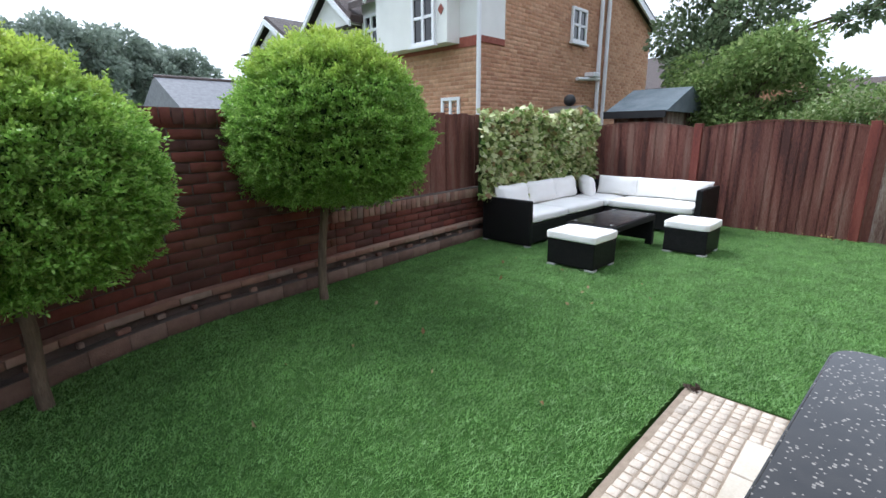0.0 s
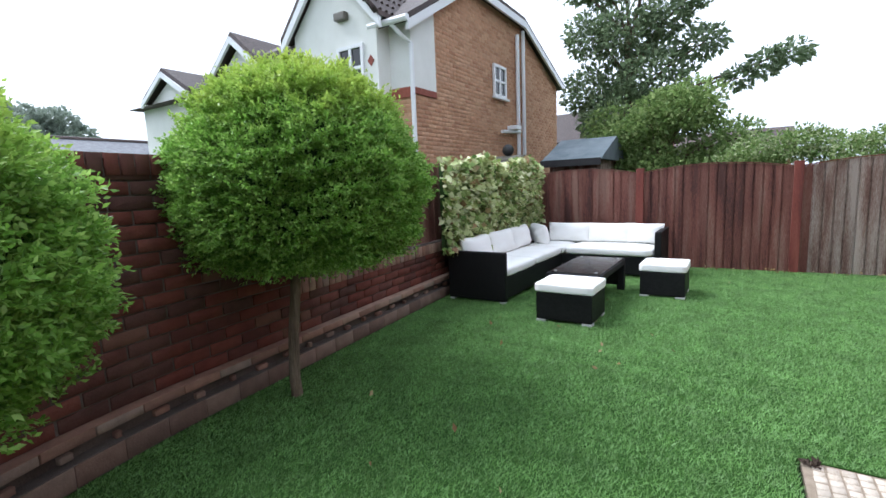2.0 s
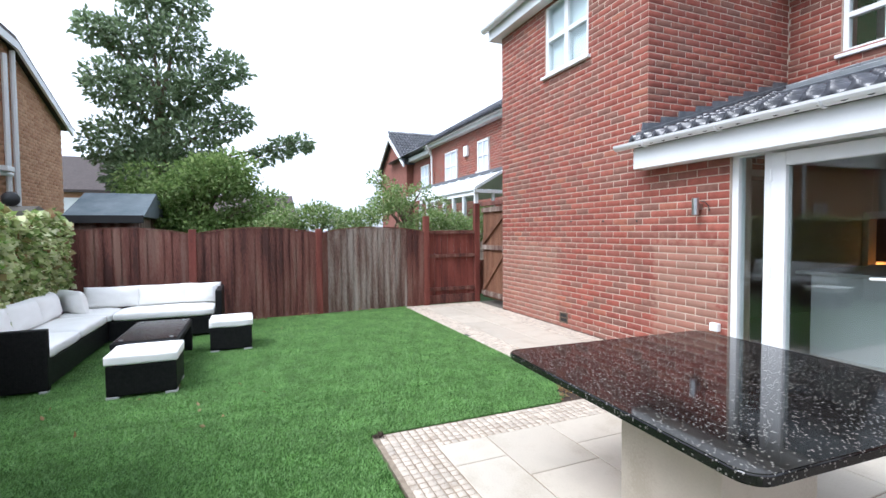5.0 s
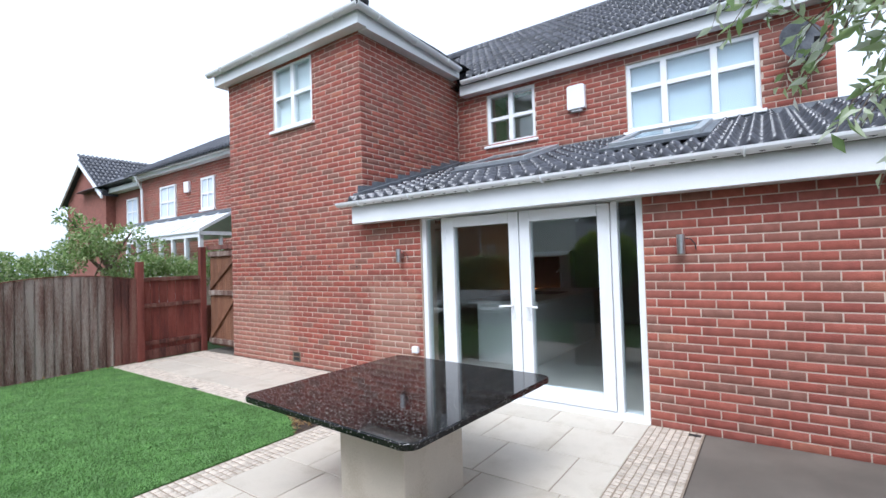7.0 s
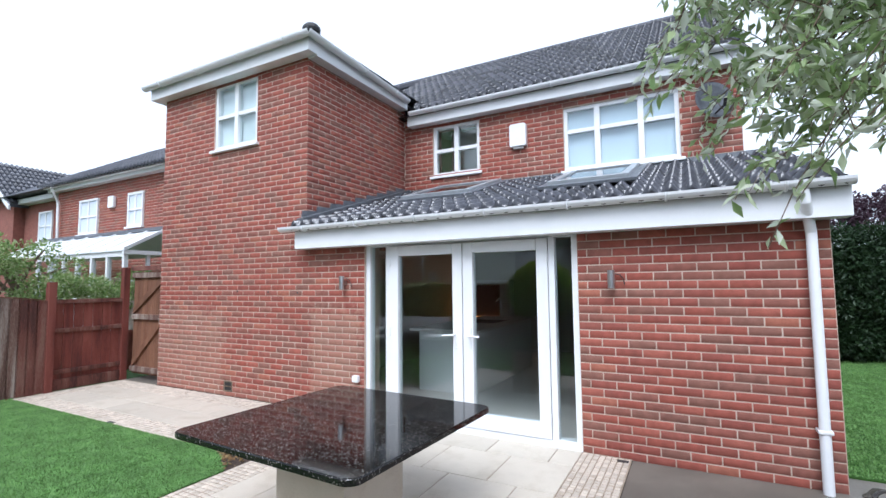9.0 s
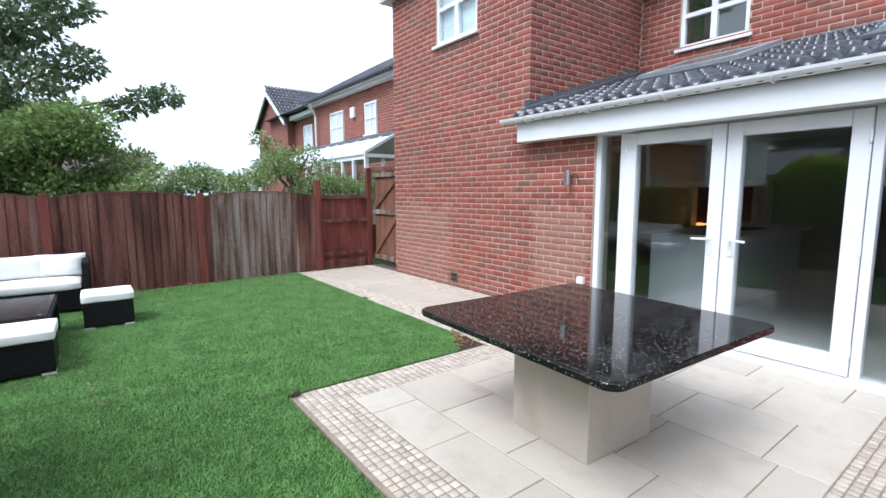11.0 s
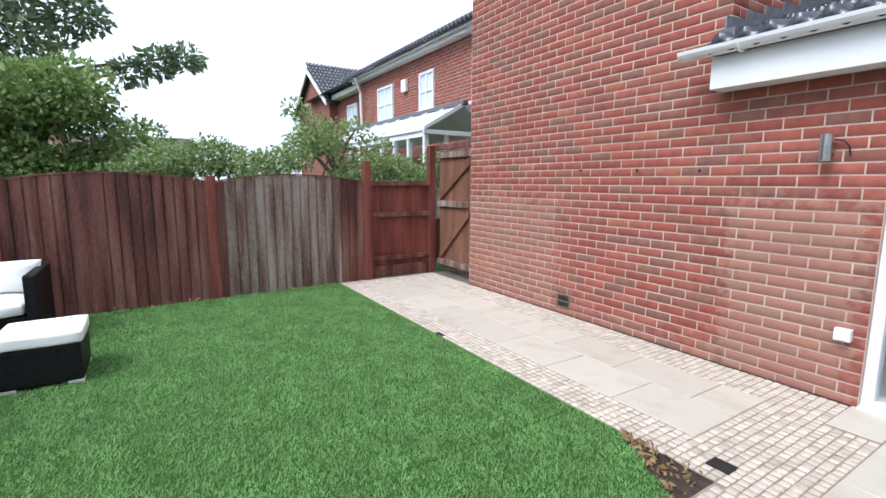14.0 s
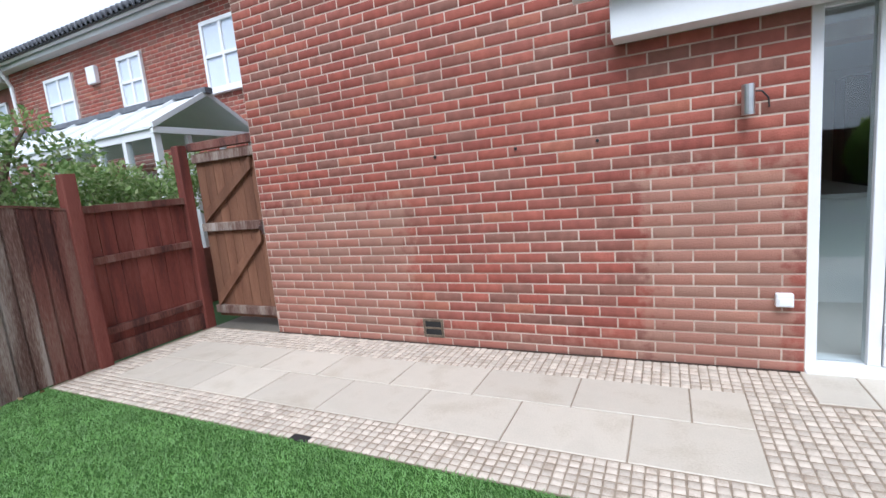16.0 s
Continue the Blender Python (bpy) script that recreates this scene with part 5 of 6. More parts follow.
def tree(name, label, x, y, trunk_top, clumps, mat, seed, per_area=900, leaf=(0.11, 0.06), radius=0.14):
    t = thing(name, label, "tree", (x, y, 0))
    part("trunk", tube([(x, y, -0.05), (x + 0.05, y, trunk_top * 0.5), (x, y + 0.05, trunk_top)], radius, 10, radius * 0.6), M_BARK, t)
    for cx, cy, cz, r in clumps:
        start = Vector((x, y, min(trunk_top, cz * 0.75)))
        part("limb", tube([start, start.lerp(Vector((cx, cy, cz)), 0.5) + Vector((0, 0, 0.1)), (cx, cy, cz)], 0.045, 6, 0.012), M_BARK, t)
    clump_leaves("crown", clumps, per_area, *leaf, mat, t, seed)
    return t


M_LEAF_GREY = leaf_material("grey_green_leaf", [(0.11, 0.155, 0.085), (0.15, 0.215, 0.11), (0.19, 0.26, 0.135), (0.26, 0.32, 0.20)], 0.5, 0.6)
# haze of the distance is mixed into these pale grey-green colours
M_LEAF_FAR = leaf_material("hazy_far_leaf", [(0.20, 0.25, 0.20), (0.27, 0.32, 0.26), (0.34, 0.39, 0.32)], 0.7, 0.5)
M_LEAF_MID = leaf_material("mid_green_leaf", [(0.12, 0.19, 0.058), (0.18, 0.275, 0.085), (0.26, 0.37, 0.125), (0.38, 0.46, 0.20)], 0.5, 0.6)
M_LEAF_DARK = leaf_material("dark_evergreen_leaf", [(0.010, 0.026, 0.010), (0.018, 0.04, 0.014), (0.028, 0.055, 0.02)], 0.5, 0.15)
M_LEAF_LIGHT = leaf_material("light_shrub_leaf", [(0.12, 0.20, 0.06), (0.18, 0.28, 0.085), (0.27, 0.36, 0.13), (0.46, 0.50, 0.30)], 0.5, 0.45)
M_LEAF_IVY = leaf_material("variegated_ivy_leaf", [(0.11, 0.20, 0.05), (0.28, 0.38, 0.11), (0.52, 0.58, 0.26), (0.78, 0.78, 0.52), (0.66, 0.68, 0.36), (0.22, 0.32, 0.09), (0.32, 0.18, 0.10)], 0.45, 0.25)
M_LEAF_PURPLE = leaf_material("purple_leaf", [(0.05, 0.025, 0.04), (0.10, 0.06, 0.08)], 0.5, 0.2)
M_LEAF_OLIVE = leaf_material("silvery_willow_leaf", [(0.20, 0.30, 0.11), (0.32, 0.43, 0.18), (0.45, 0.54, 0.30), (0.60, 0.65, 0.50), (0.74, 0.77, 0.68)], 0.3, 0.5)

rnd = random.Random(11)
BIG = [(11.2, 5.9, 2.6, 0.9), (11.4, 6.5, 3.3, 0.75), (11.0, 5.2, 3.4, 0.75), (11.3, 6.6, 4.5, 0.6), (11.2, 5.8, 4.3, 0.75), (11.1, 5.0, 4.5, 0.55), (11.4, 6.3, 5.5, 0.55), (11.2, 5.4, 5.5, 0.6), (11.2, 4.4, 5.0, 0.45), (11.3, 6.0, 6.4, 0.55), (11.2, 5.2, 6.3, 0.45), (11.4, 6.9, 5.6, 0.4), (11.1, 4.3, 3.9, 0.4), (11.0, 3.3, 3.3, 0.30), (11.0, 2.9, 3.45, 0.28), (11.0, 3.7, 3.1, 0.25)]
tree("garden_tree", "tall grey-green tree with an open uneven crown behind the fence", 11.2, 5.7, 4.2, BIG, M_LEAF_GREY, 21, 2600, (0.13, 0.07), 0.16)
bush = [(10.0 + rnd.uniform(-0.4, 0.4), 4.9 + rnd.uniform(-1.3, 1.0), 1.1 + rnd.uniform(0, 1.5), rnd.uniform(0.4, 0.65)) for _ in range(26)]
tree("garden_tree", "leafy mid-green bushy tree rising over the fence", 10.0, 4.9, 1.4, bush, M_LEAF_MID, 22, 3000, (0.095, 0.05), 0.10)
over = []
for k in range(30):
    y = -0.6 + k * 0.15
    over.append((8.3 + rnd.uniform(-0.3, 0.3), y, 1.48 + rnd.uniform(-0.15, 0.22) + (0.30 if 1.3 < y < 1.9 else 0) - (0.1 if y > 3.2 else 0), rnd.uniform(0.2, 0.34)))
shrub = thing("shrub", "mixed light green shrubs growing along the far side of the fence", "shrub", (8.3, 1.8, 0))
clump_leaves("leaves", over, 5600, 0.062, 0.032, M_LEAF_LIGHT, shrub, 31)
part("stem", tube([(8.3, 1.6, -0.04), (8.35, 1.5, 1.2), (8.4, 1.2, 1.9)], 0.03, 6, 0.01), M_BARK, shrub)
part("stem", tube([(8.3, 0.5, -0.04), (8.35, 0.6, 1.4)], 0.03, 6, 0.01), M_BARK, shrub)
part("stem", tube([(8.3, 3.2, -0.04), (8.3, 3.1, 1.3)], 0.03, 6, 0.01), M_BARK, shrub)
small = [(8.9, 1.35, 2.25, 0.25), (8.95, 1.0, 2.1, 0.28), (8.9, 0.65, 2.2, 0.22), (9.0, 1.6, 2.45, 0.2), (8.9, 0.3, 1.9, 0.28), (8.9, 1.6, 1.85, 0.22), (8.9, 0.9, 1.75, 0.25)]
tree("garden_tree", "small open-branched tree over the fence", 8.9, 1.0, 1.5, small, M_LEAF_LIGHT, 33, 3400, (0.075, 0.038), 0.04)

ivy = thing("ivy_hedge", "variegated cream and green ivy covering the fence behind the sofa", "ivy", (5.9, 6.4, 0.5))
rng = np.random.default_rng(41)
n = 6500
ix, iz = rng.uniform(4.42, 7.22, n), rng.uniform(0.52, 1.60, n)
iz += 0.05 * np.sin(ix * 5) * (iz > 1.3)
iy = 6.30 - 0.14 * np.array([noise.noise(Vector((a * 2.2, b * 2.2, 3))) for a, b in zip(ix, iz)]) + rng.uniform(-0.05, 0.10, n)
part("leaves", leaf_mesh("leaves", np.stack([ix, iy, iz], 1), np.tile([[0, -0.8, -0.35]], (n, 1)), 0.085, 0.075, 0.42, 42, 0.12), M_LEAF_IVY, ivy)
# slab behind the ivy, coloured dark as the shade between leaves
part("shaded_stem_mass", boxes((4.5, 7.2, 6.36, 6.42, 0.5, 1.52), bevel=0.01), M_SHADED_TWIG, ivy, "tangle of stems, shade between the leaves painted dark")

hedge = thing("conifer_hedge", "tall dark evergreen hedge beside the side lawn", "hedge", (-4.5, -6.5, 0))
hc = [(-3.2 - k * 0.42 + rnd.uniform(-0.1, 0.1), -7.3 + rnd.uniform(-0.3, 0.3) - k * 0.1, z, 0.55) for k in range(9) for z in (0.45, 1.1, 1.7, 2.2)]
clump_leaves("leaves", hc, 6500, 0.10, 0.035, M_LEAF_DARK, hedge, 51)
# block within the hedge, its dark colour standing for inner shade
part("shaded_stem_mass", boxes((-7.0, -3.0, -7.9, -7.3, -0.04, 2.0)), M_SHADED_TWIG, hedge, "inner branches, their shade painted dark")
tree("garden_tree", "purple-leaved tree above the hedge", -4.2, -9.5, 2.2, [(-4.0, -9.4, 3.1, 0.6), (-4.6, -9.3, 3.0, 0.6), (-5.2, -9.3, 3.2, 0.6)], M_LEAF_PURPLE, 52, 4000, (0.09, 0.05))

# drooping branches of a tree at the lawn's west end
will = thing("willow_tree", "silvery-leaved tree with drooping branches over the lawn", "tree", (-3.0, 3.2, 0))
part("trunk", tube([(-3.0, 3.2, -0.05), (-2.95, 3.15, 1.3), (-2.7, 3.1, 2.5), (-2.3, 3.05, 3.0)], 0.09, 10, 0.05), M_BARK, will)
lp, ln = [], []
rng = np.random.default_rng(61)


def leafy_twig(path, count, stray):
    """Leaves set to both sides of a twig, pointing outward and a little forward."""
    for k in range(count):
        f = (0.15 + 0.85 * (k + rng.random()) / count) * (len(path) - 1.001)
        i = int(f)
        run = (path[i + 1] - path[i]).normalized()
        side = run.cross(Vector(rng.normal(0, 1, 3))).normalized()
        lp.append(np.array(path[i].lerp(path[i + 1], f - i)) + rng.normal(0, stray, 3))
        ln.append(np.array(run) * 0.75 + np.array(side) * 0.75)


def curve_path(start, mid1, mid2, end, n=14):
    return [(1 - s) ** 3 * start + 3 * s * (1 - s) ** 2 * mid1 + 3 * s * s * (1 - s) * mid2 + s ** 3 * end for s in (i / (n - 1) for i in range(n))]


tw = bmesh.new()
for k in range(58):
    start = Vector((-2.3, 3.05, 3.0))
    hang = rnd.random()
    end = Vector((-0.62 - 0.45 * hang - rnd.uniform(0, 0.25) - (0.95 * rnd.random() if k % 3 == 0 else 0), 2.72 + rnd.uniform(-0.22, 0.5), 2.72 - 0.95 * hang + rnd.uniform(-0.12, 0.25)))
    if k % 4 == 1:
        end += Vector((-0.30, 0.05, -0.28))
    if k < 3:
        end = Vector((-1.13 - 0.05 * k, 2.95 + 0.05 * k, 1.64 + 0.10 * k))
    wob = [Vector((rnd.uniform(-0.15, 0.15), rnd.uniform(-0.18, 0.18), rnd.uniform(0.05, 0.55))) for _ in range(2)]
    path = curve_path(start, start.lerp(end, 0.4) + wob[0], start.lerp(end, 0.78) + wob[1] * 0.7, end)
    path = [p + 0.018 * Vector(noise.noise_vector(p * 6)) for p in path]
    part("branch", tube(path, 0.006, 5, 0.0014), M_BARK, will)
    leafy_twig(path[4:], 46, 0.008)
    for j in range(14):
        i = rnd.randint(3, 12)
        a = path[i]
        way = Vector((rnd.uniform(-1, 0.8), rnd.uniform(-0.7, 0.7), rnd.uniform(-0.75, 0.7))).normalized() * rnd.uniform(0.10, 0.30)
        tp = curve_path(a, a + way * 0.35 + Vector((0, 0, 0.03)), a + way * 0.7 + Vector((0, 0, 0.03)), a + way + Vector((0, 0, -0.05)), 7)
        leafy_twig(tp, 17, 0.006)
        me = bpy.data.meshes.new("twig")
        one = tube(tp, 0.0018, 4, 0.0008)
        one.to_mesh(me)
        one.free()
        tw.from_mesh(me)
        bpy.data.meshes.remove(me)
tagged(part("twigs", tw, M_BARK, will), kind="stuff")
part("leaves", leaf_mesh("leaves", np.array(lp), np.array(ln), 0.052, 0.0185, 0.3, 62, 0.3, droop=0.05), M_LEAF_OLIVE, will)


# ---- neighbouring houses ----
def small_window(parent, face, at, u0, u1, z0, z1, mull=(0.5,), bars=(0.5,), blind=None):
    """A white window on a wall that looks along 'face' (one of +y, -y, -x) at that coordinate."""
    w = new("window")
    w.parent = parent
    w.matrix_parent_inverse = parent.matrix_basis.inverted()

    def put(bm, name, mat, label=""):
        turn = {"+y": Matrix.Identity(4), "-y": Matrix.Rotation(math.pi, 4, "Z"), "-x": Matrix.Rotation(math.pi / 2, 4, "Z")}[face]
        where = {"+y": (0, at, 0), "-y": (0, at, 0), "-x": (at, 0, 0)}[face]
        bmesh.ops.transform(bm, matrix=Matrix.Translation(where) @ turn, verts=bm.verts[:])
        ob = part(name, bm, mat, None, label)
        ob.parent = w
        return ob

    if face == "-y":
        u0, u1 = -u1, -u0
    f = 0.06
    spans = [(u0, u1, -0.02, 0.03, z0, z0 + f), (u0, u1, -0.02, 0.03, z1 - f, z1), (u0, u0 + f, -0.02, 0.03, z0 + f, z1 - f), (u1 - f, u1, -0.02, 0.03, z0 + f, z1 - f)]
    spans += [(u0 + (u1 - u0) * k - 0.03, u0 + (u1 - u0) * k + 0.03, -0.02, 0.026, z0 + f, z1 - f) for k in mull]
    put(boxes(*spans, bevel=0.005), "frame", M_WHITE)
    for k in bars:
        z = z0 + (z1 - z0) * k
        put(boxes((u0 + f, u1 - f, -0.02, 0.022, z - 0.025, z + 0.025), bevel=0.004), "glazing_bar", M_WHITE)
    put(boxes((u0 + f, u1 - f, -0.015, -0.005, z0 + f, z1 - f)), "pane", blind or M_TABLE_GLASS)
    put(boxes((u0 - 0.05, u1 + 0.05, -0.01, 0.07, z0 - 0.05, z0 - 0.002), bevel=0.006), "sill", M_WHITE)


def inside(poly, u, z):
    return all((b[0] - a[0]) * (z - a[1]) - (b[1] - a[1]) * (u - a[0]) < 0 for a, b in zip(poly, poly[1:] + poly[:1]))


# House with a white rendered front and a buff brick gable, beyond the garden wall.
GY, CX = 8.30, 6.70
house_a = thing("house", "detached house with buff brick gable and white rendered front", "house", (10, 11, 0), "neighbouring houses")
GABLE = [(CX, -0.05), (CX, 4.02), (8.6, 5.10), (11.25, 5.05), (14.0, 4.02), (14.0, -0.05)]
part("wall", prism(GABLE, "y", GY + 0.004, 11.6), M_MORTAR_BUFF, house_a)
bricks_a = [(u, z, w) for u, z, w in courses(7.5, 1.1, 5.6) if inside(GABLE, CX + u, z + 0.05) and inside(GABLE, CX + u, z) and not (u < 0.70 and z > 2.93)]
lay_bricks(house_a, bricks_a, lambda u, z: Matrix.Translation((CX + u, GY, z)) @ Matrix.Rotation(math.pi, 4, "Z"), M_BUFF)
part("render", prism([(CX - 0.02, 2.95), (CX - 0.02, 4.0), (CX + 0.70, 4.41), (CX + 0.70, 2.95)], "y", GY - 0.025, GY + 0.012), M_RENDER, house_a, "white render return")
part("render", boxes((CX - 0.03, CX, GY - 0.024, 11.6, 2.95, 4.05)), M_RENDER, house_a, "white render")
part("brick_front", boxes((CX - 0.012, CX, GY, 11.6, -0.05, 2.88)), M_MORTAR_BUFF, house_a)
lay_bricks(house_a, courses(3.3, 1.1, 2.78), lambda u, z: Matrix.Translation((CX - 0.016, GY + u, z)) @ Matrix.Rotation(math.pi / 2, 4, "Z"), M_BUFF)
part("string_course", boxes((CX - 0.04, CX, GY - 0.03, 11.6, 2.78, 2.95), (CX, CX + 0.70, GY - 0.03, GY, 2.84, 2.95), bevel=0.005), M_BRICK, house_a, "red brick string course")
BAY = [(8.72, 2.85), (8.72, 4.10), (9.70, 5.14), (10.68, 4.10), (10.68, 2.85)]
part("gable_front", prism(BAY, "x", CX - 0.36, CX + 1.6), M_RENDER, house_a, "white rendered front gable")
for s, (a, b) in enumerate((((8.52, 3.98), (9.70, 5.28)), ((10.88, 3.98), (9.70, 5.28)))):
    d = 0.10
    part("bargeboard", prism([a, b, (b[0], b[1] - 0.19), (a[0], a[1] - 0.16)], "x", CX - 0.52, CX - 0.46), M_WHITE, house_a)
    part("bay_roof", prism([(a[0], a[1] + 0.02), (b[0], b[1] + 0.02), (b[0], b[1] + d), (a[0], a[1] + d)], "x", CX - 0.52, CX + 2.2), M_TILE_FAR, house_a)
for (u0, z0), (u1, z1) in (((CX - 0.30, 3.87), (8.6, 5.14)), ((8.6, 5.14), (11.25, 5.09)), ((14.25, 3.97), (11.25, 5.09))):
    part("roof", prism([(u0, z0), (u1, z1), (u1, z1 + 0.13), (u0, z0 + 0.13)], "y", GY - 0.16, 11.7), M_TILE_FAR, house_a)
    part("verge_board", prism([(u0, z0 - 0.12), (u1, z1 - 0.12), (u1, z1 + 0.03), (u0, z0 + 0.03)], "y", GY - 0.19, GY - 0.14), M_WHITE, house_a)
bay_slope = Vector((0, 1.18, 1.30))
tiled_slope(house_a, (CX + 2.08, 8.52, 4.10), (-1, 0, 0), bay_slope.normalized(), 2.6, bay_slope.length, M_TILE_FAR)
part("gutter", tube([(CX - 0.33, GY - 0.2, 3.93), (CX - 0.33, 8.9, 3.93)], 0.055, 8), M_WHITE, house_a)
part("downpipe", tube([(CX - 0.33, GY + 0.15, 3.91), (CX - 0.2, GY + 0.05, 3.74), (CX - 0.06, GY - 0.05, 3.62), (CX - 0.06, GY - 0.05, 0.0)], 0.04, 8), M_WHITE, house_a)
part("downpipe", tube([(11.0, GY - 0.06, 4.78), (11.0, GY - 0.06, 0.0)], 0.05, 8), M_WHITE, house_a)
part("downpipe", tube([(11.35, GY - 0.06, 4.95), (11.35, GY - 0.06, 0.0)], 0.05, 8), M_WHITE, house_a)
part("flue", tube([(10.0, GY - 0.08, 2.45), (10.95, GY - 0.12, 2.50)], 0.04, 8), M_WHITE, house_a)
part("flue_box", boxes((10.45, 10.75, GY - 0.25, GY, 2.52, 2.62), bevel=0.02), M_WHITE, house_a)
small_window(house_a, "-y", GY - 0.03, 9.72, 10.36, 3.20, 3.90, (0.5,), (0.5,))
small_window(house_a, "-x", CX - 0.375, 9.0, 9.6, 2.86, 3.70, (0.5,), (0.55,))
small_window(house_a, "-x", CX - 0.04, 11.0, 11.5, 3.12, 3.75, (0.5,), (0.5,))
small_window(house_a, "-x", CX - 0.02, 8.72, 9.2, 1.0, 1.95, (0.5,), (0.6,))
part("diamond", prism([(8.86, 3.30), (8.93, 3.39), (8.86, 3.48), (8.79, 3.39)], "x", CX - 0.375, CX - 0.355), M_BRICK, house_a, "red brick diamond")
# burglar alarm box high on the front gable, as one grey block
part("gable_alarm", boxes((CX - 0.48, CX - 0.36, 9.30, 9.55, 4.12, 4.25), bevel=0.02), M_CONCRETE, house_a, "alarm box on the gable, drawn plain grey")

house_c = thing("house", "white rendered house with a brown tiled gable roof further along", "house", (8, 15, 0), "neighbouring houses")
part("wall", boxes((6.6, 13.0, 11.75, 17.0, -0.05, 3.7)), M_RENDER, house_c)
for y0, y1, zp in ((11.5, 13.6, 4.45), (14.3, 16.4, 4.2)):
    ym = (y0 + y1) / 2
    part("gable_front", prism([(y0 + 0.15, 3.6), (ym, zp - 0.15), (y1 - 0.15, 3.6)], "x", 6.45, 8.2), M_RENDER, house_c)
    for e in (y0, y1):
        part("roof", prism([(e, 3.6), (ym, zp), (ym, zp + 0.13), (e, 3.73)], "x", 6.3, 9.6), M_TILE_FAR, house_c)
        part("bargeboard", prism([(e, 3.50), (ym, zp - 0.1), (ym, zp + 0.03), (e, 3.62)], "x", 6.25, 6.30), M_WHITE, house_c)
part("roof", prism([(6.3, 3.55), (9.8, 4.8), (13.3, 3.55)], "y", 11.75, 17.2), M_TILE_FAR, house_c)

# Red brick house in the same row, with a conservatory.
house_b = thing("house", "red brick house with white windows and a grey pantiled roof", "house", (13, -5, 0), "neighbouring houses")
part("wall", boxes((8.6, 16.0, -7.0, -2.374, -0.05, 4.4)), M_MORTAR, house_b)
BW = [(8.95, 9.85, 3.05, 4.12), (11.42, 12.12, 3.12, 4.02), (13.62, 14.62, 3.05, 4.05)]
lay_bricks(house_b, courses(7.4, 1.8, 4.4, [(a - 8.6, b - 8.6, c, d) for a, b, c, d in BW]), lambda u, z: Matrix.Translation((8.6 + u, -2.37, z)), M_BRICK)
for a, b, c, d in BW:
    small_window(house_b, "+y", -2.352, a, b, c, d, (0.5,), (0.5,), M_BLIND)
part("fascia", boxes((8.4, 16.2, -2.369, -2.17, 4.42, 4.52), bevel=0.005), M_WHITE, house_b)
part("fascia", boxes((16.2, 18.7, -2.598, -2.30, 4.30, 4.46), bevel=0.005), M_WHITE, house_b)
small_window(house_b, "+y", -2.58, 16.8, 17.7, 3.05, 4.0, (0.5,), (0.5,), M_BLIND)
part("gutter", tube([(8.4, -2.10, 4.54), (16.2, -2.10, 4.54)], 0.05, 8), M_WHITE, house_b)
part("roof", prism([(-2.0, 4.52), (-5.2, 6.35), (-8.4, 4.52)], "x", 8.4, 21.0), M_TILE_B, house_b)
bs = Vector((0, -3.2, 1.83))
tiled_slope(house_b, (16.4, -2.0, 4.54), (-1, 0, 0), bs.normalized(), 8.0, bs.length, M_TILE_B)
part("wing", prism([(18.8, -0.05), (18.8, 4.3), (20.8, 5.65), (22.8, 4.3), (22.8, -0.05)], "y", -7.0, -2.3), M_BRICK_FAR, house_b, "red brick gabled wing")
for e in (18.55, 23.05):
    part("wing_roof", prism([(e, 4.2), (20.8, 5.75), (20.8, 5.87), (e, 4.32)], "y", -7.0, -2.1), M_TILE_B, house_b)
    part("bargeboard", prism([(e, 4.1), (20.8, 5.62), (20.8, 5.78), (e, 4.24)], "y", -2.12, -2.06), M_WHITE, house_b)
ws = Vector((2.25, 0, 1.55))
tiled_slope(house_b, (18.55, -2.1, 4.33), (0, -1, 0), ws.normalized(), 4.8, ws.length, M_TILE_B)
part("wall", boxes((16.0, 18.8, -7.0, -2.6, -0.05, 4.4)), M_BRICK_FAR, house_b)
part("downpipe", tube([(15.6, -2.02, 4.5), (15.7, -2.25, 4.1), (15.7, -2.32, 0.0)], 0.04, 8), M_WHITE, house_b)
part("alarm", boxes((12.75, 13.02, -2.37, -2.28, 3.70, 4.02), bevel=0.02), M_WHITE, house_b)
cons = thing("conservatory", "white conservatory with a pitched translucent roof", "conservatory", (10, -1.3, 0))
RZ, EZ = 2.72, 2.25
for y in (-0.55, -2.15):
    part("roof_panel", prism([(y, EZ), (-1.38, RZ), (-1.38, RZ + 0.03), (y, EZ + 0.03)], "x", 8.75, 14.3), M_POLY, cons)
    for k in range(10):
        x = 8.75 + k * 0.62
        part("glazing_bar", prism([(y, EZ + 0.03), (-1.38, RZ + 0.03), (-1.38, RZ + 0.07), (y, EZ + 0.07)], "x", x, x + 0.05), M_WHITE, cons)
part("ridge", boxes((8.7, 14.3, -1.44, -1.32, RZ + 0.02, RZ + 0.10), bevel=0.01), M_LEAD, cons)
part("tie", boxes((8.76, 8.82, -2.15, -0.55, EZ - 0.06, EZ + 0.02), bevel=0.005), M_WHITE, cons)
part("dwarf_wall", boxes((8.8, 12.4, -0.68, -0.56, -0.04, 0.7), (8.78, 8.90, -2.1, -0.68, -0.04, 0.7), bevel=0.005), M_BRICK_FAR, cons)
